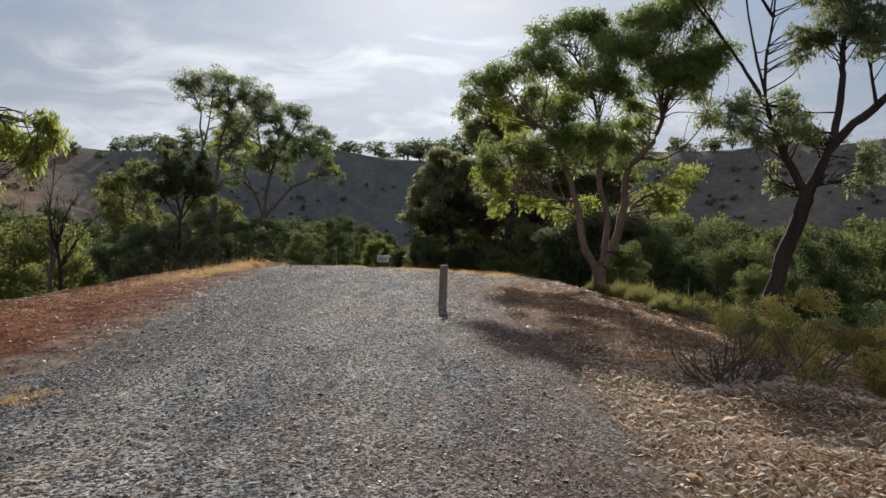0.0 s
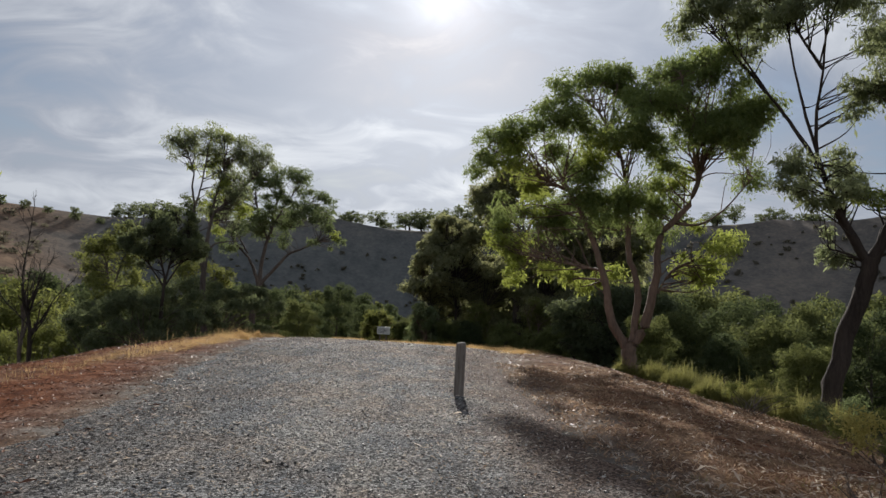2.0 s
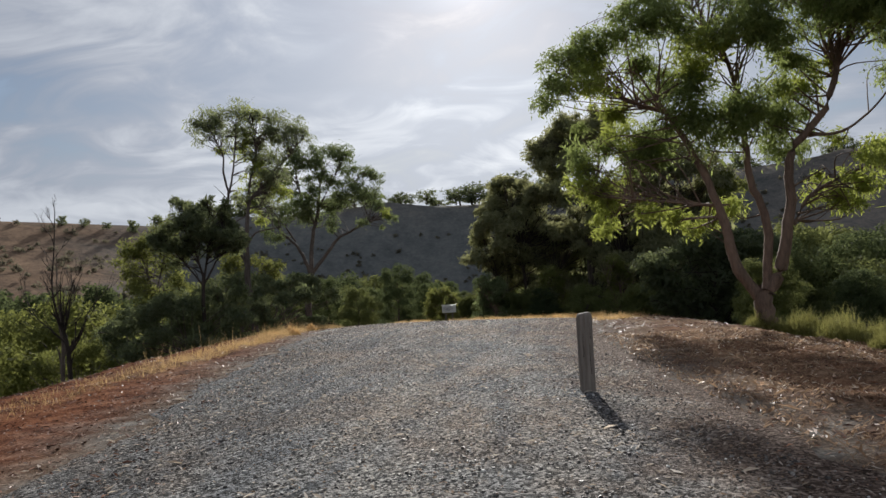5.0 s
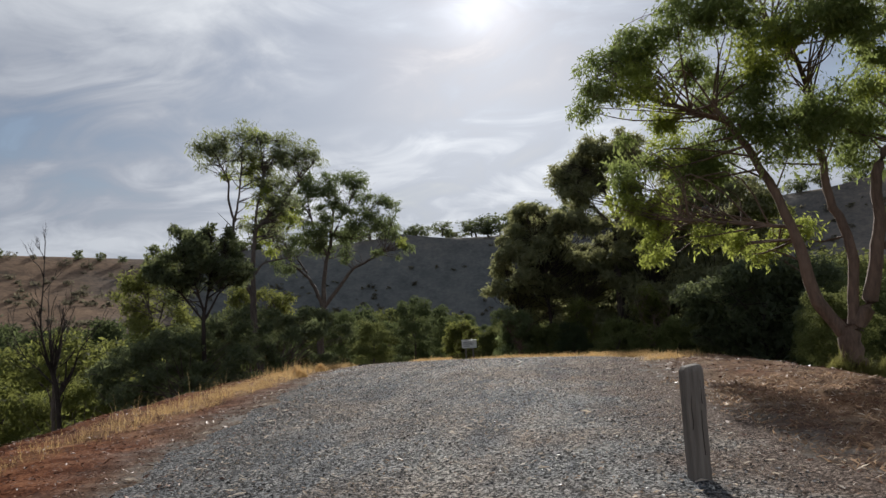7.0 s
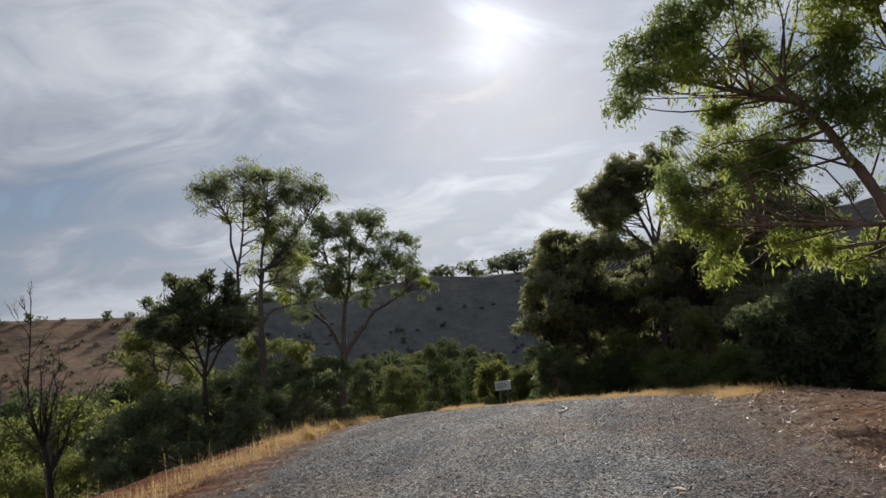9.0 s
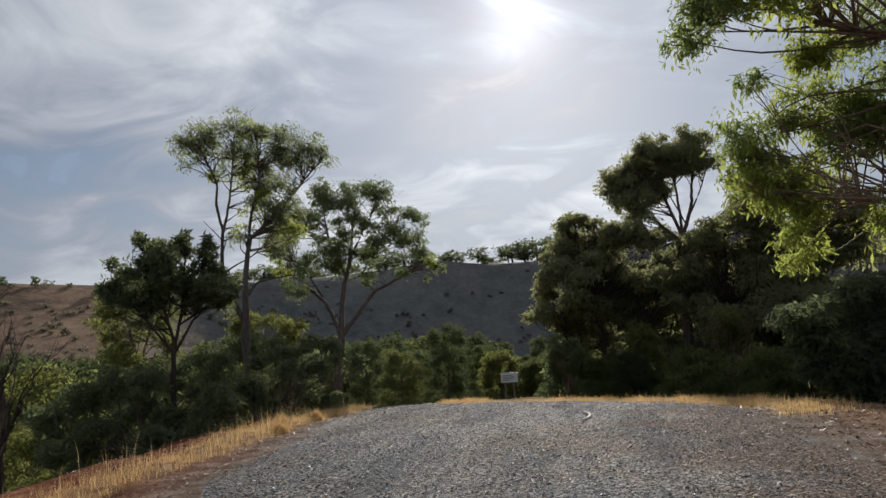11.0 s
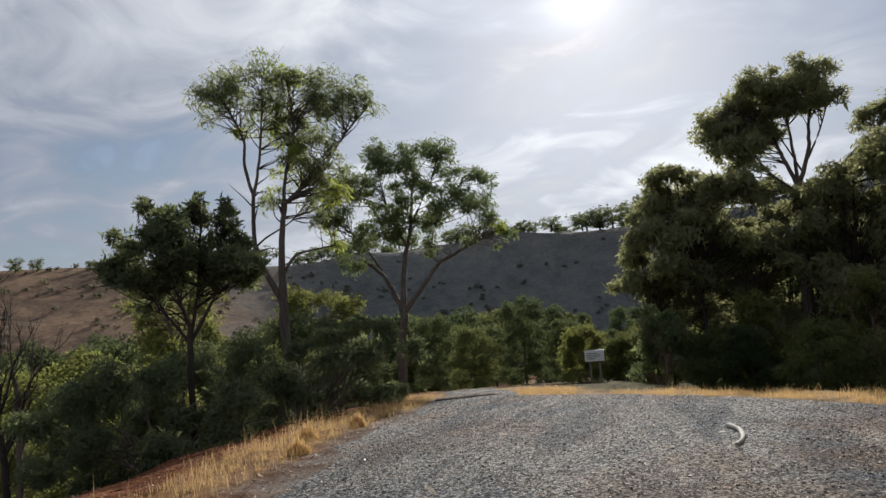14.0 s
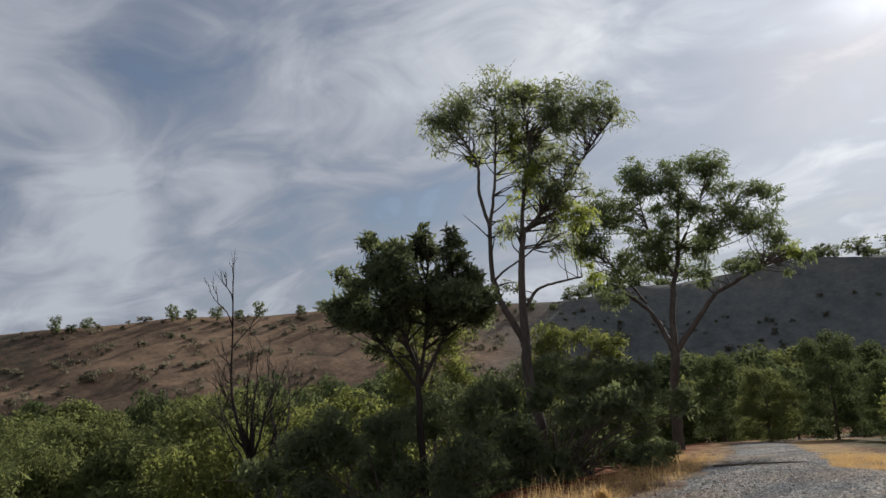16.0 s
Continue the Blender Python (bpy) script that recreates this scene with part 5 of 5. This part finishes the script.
# ---- woods in the valley ----
def woodland_tree(name, leaf, seed, tall, wide, label, n_clumps, size, density):
    """A round-headed tree of the valley, built standing at the origin."""
    rng = np.random.default_rng(seed)
    root = base(name, pose(0, 0, 0), label, "tree", "woodland trees in the valley")
    bole = curve_points([(0, 0, -0.4), (0.1, 0.05, tall * 0.25), (-0.1, 0.1, tall * 0.6)], 4)
    part("trunk", mesh_of("trunk", *tube(bole, 0.16, 0.07, 6), GREYBARK, True), root)
    spots, ways, limbs = [], [], []
    for k in range(n_clumps):
        a = k * 2.4 + rng.uniform(-0.4, 0.4)
        s = (k + 0.5) / n_clumps
        h = tall * (0.05 + 0.88 * s)
        d = wide * math.sqrt(max(1 - ((h / tall - 0.45) / 0.58) ** 2, 0.05)) * rng.uniform(0.45, 0.85)
        c = np.array([d * math.cos(a), d * math.sin(a), h])
        r = wide * rng.uniform(0.30, 0.46)
        at, way = lobe_places(rng, c, r * 1.25, int(density * 5.5 * r * r / (size[0] * size[1] * 0.25)), 4, 0.5, 0.78)
        spots.append(at)
        ways.append(way)
        limbs.append(tube(curve_points([bole[int(len(bole) * min(0.35 + 0.6 * s, 0.95))], c * [0.5, 0.5, 0.9], c], 3), 0.045, 0.012, 4))
    part("limbwork", mesh_of("limbwork", *joined(limbs), GREYBARK, True), root, kind="stuff")
    part("crown", mesh_of("crown", *leaves(rng, np.concatenate(spots), *size, 0.1, out=np.concatenate(ways)), leaf), root)
    return root


KINDS = [woodland_tree("woodland_tree", leaf, 500 + k, tall, wide, label, n, size, dens) for k, (leaf, tall, wide, label, n, size, dens) in enumerate((
    (WOODLEAF, 7.0, 2.9, "round olive-green tree in the valley woods", 26, (0.15, 0.07), 0.58),
    (WOODGREY, 8.0, 2.8, "round grey-green tree in the valley woods", 26, (0.15, 0.07), 0.58),
    (WOODGREY, 8.5, 2.7, "dark green gum in the valley woods", 22, (0.15, 0.07), 0.58),
    (WOODLEAF, 6.5, 3.0, "dark bushy tree in the valley woods", 22, (0.15, 0.07), 0.58),
    (OLIVE, 5.0, 2.1, "light green young tree in the valley woods", 15, (0.14, 0.06), 0.6),
    (WOODLEAF, 7.0, 2.9, "round olive-green tree far down the valley", 22, (0.28, 0.15), 0.62),
    (WOODGREY, 8.0, 2.8, "round grey-green tree far down the valley", 22, (0.28, 0.15), 0.62),
    (WOODGREY, 8.5, 2.7, "dark green gum far down the valley", 20, (0.28, 0.15), 0.62),
    (WOODLEAF, 6.5, 3.0, "dark bushy tree far down the valley", 22, (0.28, 0.15), 0.62)))]
TALL = (7.0, 8.0, 8.5, 6.5, 5.0, 7.0, 8.0, 8.5, 6.5)


def place_copy(ob, m):
    """copy_thing at m, whatever the scale of the first one."""
    twin = copy_thing(ob, m)
    twin.matrix_basis = m
    return twin


def stand(kind, x, y, z_top, wide=1.0, turn=0.0, first=[0] * 9):
    """A tree of the woods whose top reaches z_top."""
    g = at_ground(x, y)
    s = max((z_top - g) / TALL[kind], 0.35)
    m = pose(x, y, g - 0.1, 0, 0, turn) @ Matrix.Diagonal((s * wide, s * wide, s, 1))
    if first[kind] == 0:
        first[kind] = 1
        KINDS[kind].matrix_basis = m
    else:
        place_copy(KINDS[kind], m)


rng = np.random.default_rng(600)


def wood_belt(az0, az1, r0, r1, n, low, high, kinds, eye=(-1.5, 12.0)):
    """Trees spread evenly over a belt, their tops between two angles above the level."""
    for k in range(n):
        az = radians(az0 + (az1 - az0) * ((k * 0.618) % 1.0))
        r = r0 + (r1 - r0) * ((k + rng.uniform(0, 1)) / n)
        x, y = eye[0] + r * math.sin(az), eye[1] + r * math.cos(az)
        top = 1.6 + r * math.tan(radians(rng.uniform(low, high)))
        kind = int(kinds[k % len(kinds)])
        stand(kind + 5 if r > 54 and kind < 4 else kind, x, y, top, rng.uniform(0.7, 1.1), rng.uniform(0, 360))


wood_belt(-36, 2, 58, 88, 22, -3.8, -0.7, (1, 2, 3, 1, 3))
wood_belt(-40, 6, 95, 160, 28, -0.9, 0.2, (1, 3, 0, 2))
wood_belt(-34, -4, 72, 84, 5, 0.2, 0.8, (2, 1, 3))
wood_belt(-80, -38, 30, 54, 22, -4.6, -0.6, (0, 4, 0, 4, 3), (-3.0, 19.0))
wood_belt(-82, -34, 56, 130, 32, -1.2, 0.5, (0, 1, 3, 2, 1), (-3.0, 19.0))
wood_belt(12, 48, 38, 60, 18, -0.6, 1.8, (1, 3, 2, 0, 3, 1), (0.6, 2.0))
wood_belt(10, 46, 64, 140, 20, 0.2, 2.2, (1, 3, 0, 2), (0.6, 2.0))
wood_belt(4, 16, 62, 80, 6, 1.0, 3.0, (3, 2, 1), (-1.0, 8.0))
for kind, x, y, top in ((1, -5.3, 56.5, -0.5), (3, 1.2, 57.0, 0.6), (3, 5.8, 55.0, 0.6), (3, -2.0, 58.5, 0.8), (2, -11.2, 65.0, 2.6), (2, -16.8, 63.5, 1.9), (3, -13.6, 61.0, 0.8), (1, -8.0, 63.0, 0.9), (1, -21.5, 60.0, 1.6), (3, -6.8, 57.0, 0.1), (0, -4.2, 55.0, -0.6), (0, -3.0, 53.5, 0.6), (0, -0.8, 47.0, -0.4), (1, 0.6, 46.0, 0.3), (3, 2.6, 44.5, 0.5), (0, 5.0, 43.0, 0.4),
                        (0, 8.0, 33.0, 0.5), (1, 10.5, 31.0, 0.9), (0, 12.5, 28.5, 0.7), (3, 9.5, 36.0, 1.6), (0, 13.5, 34.0, 1.5), (2, 15.5, 30.0, 2.2), (0, 7.2, 30.0, 0.0), (1, 17.0, 25.0, 1.6)):
    stand(kind, x, y, top, 0.95, 40 * x)


# ---- the far hills ----
def hill_spot(az, r):
    x, y = r * math.sin(radians(az)), 15 + r * math.cos(radians(az))
    return x, y


def hill_scrub():
    rng = np.random.default_rng(700)
    spots = []
    for k in range(2300):
        az, r = rng.uniform(-82, 44), 150 + 112 * rng.uniform(0, 1) ** 0.9
        thick = wave(np.array(az), np.array(r), 26, 701) + (-0.2 if -28 < az < 6 else 0.15) + (0.8 if r < 178 else 0)
        if thick < rng.uniform(-0.7, 0.9):
            continue
        x, y = hill_spot(az, r)
        s = min((1.1 if az < -30 else 0.75) * math.exp(0.45 * rng.standard_normal()), 2.8)
        c = np.array([x, y, at_ground(x, y) + s * 0.35])
        spots.append(tuft_places(rng, c, s, int(60 * s), 0.5, 8))
    me = mesh_of("hill_scrub", *leaves(rng, np.concatenate(spots), 0.5, 0.32, 0.0), SCRUB)
    tagged(new("hill_scrub", me), "scattered dark scrub on the dry hillside", "scrub", kind="stuff")


hill_scrub()


def ridge_tree(seed, tall, wide, label, flat):
    rng = np.random.default_rng(seed)
    root = base("ridge_tree", pose(0, 0, 0), label, "tree", "trees on the ridge")
    bole = curve_points([(0, 0, -0.5), (0.15, 0, tall * 0.3), (0, 0.1, tall * 0.65)], 3)
    part("trunk", mesh_of("trunk", *tube(bole, 0.22, 0.10, 6), DARKBARK, True), root)
    spots, limbs = [], []
    for k in range(11):
        a, s = k * 2.4, (k + 0.5) / 11
        c = np.array([wide * (0.35 + 0.4 * rng.uniform()) * math.cos(a), wide * (0.35 + 0.4 * rng.uniform()) * math.sin(a), tall * (flat * 0.4 + (0.95 - flat * 0.4) * s)])
        spots.append(tuft_places(rng, c, wide * 0.50, 110, 0.7, 7))
        limbs.append(tube(curve_points([bole[-4], c * [0.5, 0.5, 0.85], c], 3), 0.09, 0.03, 4))
    part("limbwork", mesh_of("limbwork", *joined(limbs), DARKBARK, True), root, kind="stuff")
    part("crown", mesh_of("crown", *leaves(rng, np.concatenate(spots), 0.45, 0.26, 0.0, out=outward(spots)), DARKLEAF), root)
    return root


RIDGERS = [ridge_tree(801, 6.5, 3.4, "round gum on the bare ridge", 0.36), ridge_tree(802, 5.0, 2.6, "small tree on the bare ridge", 0.3), ridge_tree(803, 6.0, 4.2, "flat-topped gum on the ridge", 0.3)]


def on_ridge(kind, az, r, s, moved=[0] * 3):
    r, s = (r, s * 0.95) if az < -29 else (r + 17 + 5 * math.sin(az * 5), s * 1.18)
    x, y = hill_spot(az, r)
    w = 0.95 if az < -29 else 1.6
    m = pose(x, y, at_ground(x, y) - 0.1, 0, 0, az * 37) @ Matrix.Diagonal((s * w, s * w, s * (0.95 + 0.25 * math.sin(az * 9)), 1))
    if not moved[kind]:
        moved[kind] = 1
        RIDGERS[kind].matrix_basis = m
    else:
        place_copy(RIDGERS[kind], m)


for kind, az, r, s in ((0, -27.5, 258, 0.95), (2, -25.2, 258, 1.15), (2, -24.0, 260, 1.1), (0, -22.8, 258, 1.0), (1, -21.0, 258, 0.8), (0, -15.5, 256, 1.0), (2, -14.0, 258, 1.1), (0, -12.6, 258, 0.95),
                       (1, -10.2, 258, 0.7), (0, -8.0, 258, 0.8), (1, -7.2, 258, 0.75), (2, -5.2, 258, 1.05), (0, -4.2, 258, 1.0), (2, -3.2, 258, 1.1), (2, -1.8, 258, 1.05)):
    on_ridge(kind, az, r, s)
for kind, az, r, s in ((0, -0.5, 258, 1.1), (2, 1.2, 256, 1.2), (0, 3.0, 257, 1.1), (1, 17.0, 259, 0.9), (0, 19.5, 258, 0.8), (0, -66.2, 259, 0.75), (1, -65.2, 259, 0.7), (0, -64.2, 259, 0.7), (0, -58.6, 259, 0.85),
                       (1, -57.3, 259, 0.9), (0, -55.4, 259, 0.95), (1, -53.8, 259, 0.8), (0, -52.3, 259, 0.85), (1, -49.2, 259, 0.75), (0, -47.6, 259, 0.95), (0, -46.3, 259, 0.85)):
    on_ridge(kind, az, r, s)
for k in range(34):
    # low scrub along the crest between them
    on_ridge((1, 2, 1, 0)[k % 4], -28.4 + 58 * ((k * 0.618) % 1.0), 256, (0.42, 0.62, 0.5, 0.7, 0.55)[k % 5])
for kind, az, r, s in ((1, -36.0, 258, 0.7), (0, -34.5, 258, 0.6), (1, -33.0, 258, 0.7), (1, -31.2, 256, 0.8), (1, -29.5, 256, 0.7), (1, -43.0, 258, 0.6), (1, -41.0, 258, 0.6), (0, 24.0, 257, 0.7), (1, 27.0, 257, 0.7)):
    on_ridge(kind, az, r, s)


# ---- loose things on the ground ----
def strewn_places(rng, n, region, keep):
    """Random places in a rectangle (x0, x1, y0, y1), kept with a chance given by keep(x, y)."""
    x0, x1, y0, y1 = region
    x, y = rng.uniform(x0, x1, n), rng.uniform(y0, y1, n)
    ok = rng.uniform(0, 1, n) < keep(x, y)
    return x[ok], y[ok]


def near_weight(y):
    """More loose pieces where the walk brings the eye close."""
    return np.clip(np.interp(y, (2, 4, 14, 22, 30, 40), (0.7, 1.0, 0.9, 0.8, 0.5, 0.15)), 0, 1)


def inside(x, y, soft=0.5):
    return ease(np.minimum(x - left_edge(y), right_edge(y) - x), -soft, soft * 0.6)


def gravel_stones():
    rng = np.random.default_rng(900)
    x, y = strewn_places(rng, 250000, (-9, 4, 2, 40), lambda a, b: near_weight(b) * inside(a, b, 0.7) * (0.7 + 0.3 * wave(a, b, 1.8, 41)))
    n = len(x)
    s = np.minimum(0.0066 * np.exp(0.5 * rng.standard_normal((n, 1))), 0.02)
    form = np.array([[1, 0, -0.2], [-0.4, 0.9, -0.2], [-0.5, -0.8, -0.2], [0.7, 0.1, 0.5], [-0.25, 0.62, 0.5], [-0.4, -0.5, 0.5]])
    a = rng.uniform(0, 6.283, n)
    c, d = np.cos(a)[:, None], np.sin(a)[:, None]
    jit = form[None] * (1 + np.clip(0.28 * rng.standard_normal((n, 6, 3)), -0.5, 0.5)) * np.array([1.25, 0.85, 1.0])
    v = np.stack([jit[..., 0] * c - jit[..., 1] * d, jit[..., 0] * d + jit[..., 1] * c, jit[..., 2]], -1) * s[:, None]
    v += np.stack([x, y, path_up(x, y) + 0.005], -1)[:, None]
    i = np.arange(n)[:, None] * 6
    f = np.concatenate([i + k for k in ([3, 4, 5], [0, 1, 4], [0, 4, 3], [1, 2, 5], [1, 5, 4], [2, 0, 3], [2, 3, 5])])
    tagged(new("gravel_stones", mesh_of("gravel_stones", v, f, STONE)), "loose grey angular gravel on the path", "gravel", kind="stuff")


def flat_leaves(name, n, region, keep, length, width, mat, label, seed, category="leaf litter", lift=0.012, tilt=0.35):
    rng = np.random.default_rng(seed)
    x, y = strewn_places(rng, n, region, keep)
    n = len(x)
    z = np.where((x > left_edge(y)) & (x < right_edge(y)), path_up(x, y), land(x, y))
    a, s = rng.uniform(0, 6.283, n), np.exp(0.35 * rng.standard_normal((n, 1)))
    along = np.stack([np.cos(a), np.sin(a), rng.uniform(-tilt, tilt, n)], 1) * length * s
    side = np.stack([-np.sin(a), np.cos(a), rng.uniform(-tilt, tilt, n)], 1) * width * 0.5 * s
    c = np.stack([x, y, z + lift], 1)
    bow = np.array([0, 0, 1.0]) * length * s * rng.uniform(-0.05, 0.16, (n, 1))
    sweep = side * rng.uniform(-1.5, 1.5, (n, 1))
    v = np.stack([c - along * 0.5, c + side + bow + sweep * 0.5, c + along * 0.5, c - side + bow + sweep * 0.5], 1).reshape(-1, 3)
    tagged(new(name, mesh_of(name, v, np.arange(4 * n).reshape(n, 4), mat)), label, category, kind="stuff")


def litter_zone(x, y):
    """Thick litter right of the path, thinning with distance."""
    d = x - right_edge(y)
    return ease(d, -0.12, 0.3) * (1 - ease(d, 5, 8)) * np.interp(y, (0, 7.5, 10, 16, 30), (1.0, 1.0, 0.38, 0.25, 0.2))


gravel_stones()
flat_leaves("path_leaves", 62000, (-9, 4, 2, 40), lambda x, y: inside(x, y, 1.0) * near_weight(y) * (0.45 + 0.5 * wave(x, y, 2.4, 43)), 0.056, 0.014, PALELEAF, "bleached fallen gum leaves scattered on gravel", 911)
flat_leaves("path_bark_chips", 60000, (-9, 4, 2, 40), lambda x, y: inside(x, y, 1.0) * near_weight(y) * (0.5 + 0.5 * wave(x, y, 1.7, 44)), 0.026, 0.013, DRYLEAF, "brown bark chips and leaf bits on gravel", 912)
flat_leaves("leaf_litter", 120000, (0.8, 8, 2, 22), litter_zone, 0.060, 0.014, DRYLEAF, "thick dry gum leaf litter beside the path", 913, lift=0.02, tilt=0.9)
flat_leaves("leaf_litter", 48000, (0.8, 8, 2, 22), lambda x, y: litter_zone(x, y) * np.interp(y, (9, 12), (1.0, 0.25)), 0.066, 0.015, PALELEAF, "bleached gum leaves lying over the litter", 914, lift=0.04, tilt=0.6)
flat_leaves("leaf_litter", 16000, (1, 9, 11, 29), lambda x, y: ease(x - right_edge(y), -0.6, 0.4) * (1 - ease(x - right_edge(y), 3, 6)), 0.065, 0.017, REDLEAF, "reddish-brown leaves on the path's shoulder", 916, tilt=0.4)
flat_leaves("leaf_litter", 60000, (-14, -3, 3, 34), lambda x, y: ease(left_edge(y) - x, -1.3, 0.5) * (1 - ease(left_edge(y) - x, 3, 7)) * np.interp(y, (3, 16, 34), (1, 0.8, 0.35)), 0.05, 0.015, REDLEAF, "reddish dry leaves and bark on the bank", 915, tilt=0.4)


def grass_stand(n, region, keep, tall, wide, mat, label, seed, lean=0.8, patch=1.0):
    rng = np.random.default_rng(seed)
    x, y = strewn_places(rng, n, region, lambda a, b: keep(a, b) * np.clip(0.35 + 1.1 * wave(a, b, patch, seed), 0.03, 1))
    z = np.where((x > left_edge(y)) & (x < right_edge(y)), path_up(x, y), land(x, y))
    tagged(new("dry_grass", grass_mesh("dry_grass", rng, np.stack([x, y, z - 0.02], 1), lean, tall, wide, mat)), label, "grass", kind="stuff")


grass_stand(300000, (-14, -3, 6, 40), left_strip, 0.16, 0.004, STRAW, "golden dry grass along the bank's edge", 921, 1.5, 0.8)
grass_stand(280000, (-8, 6, 25, 40), far_verge, 0.11, 0.006, STRAW, "golden dry grass beyond the gravel", 922)
grass_stand(60000, (1.5, 9, 3, 10), lambda x, y: litter_zone(x, y) * ease(wave(x, y, 0.9, 927), 0.0, 0.6), 0.065, 0.0045, HERB, "sparse dull green grass in the litter", 923, 1.1, 1.4)
grass_stand(12000, (-13, -6, 18, 34), lambda x, y: left_strip(x, y) * 0.5, 0.34, 0.005, MUTED, "thin tall dry stalks on the bank", 926, 0.5, 1.6)
grass_stand(22000, (1.5, 9, 3, 12), lambda x, y: litter_zone(x, y) * 0.8, 0.055, 0.003, MUTED, "sparse dry grass in the litter", 924, 1.1, 1.1)
grass_stand(26000, (-4.6, -2.7, 5.4, 6.9), lambda x, y: ease(1.1 - np.hypot((x + 3.7) / 0.9, (y - 6.15) / 0.45), 0, 0.5), 0.045, 0.004, STRAW, "patch of flattened straw beside the path", 925, 1.5, 0.5)
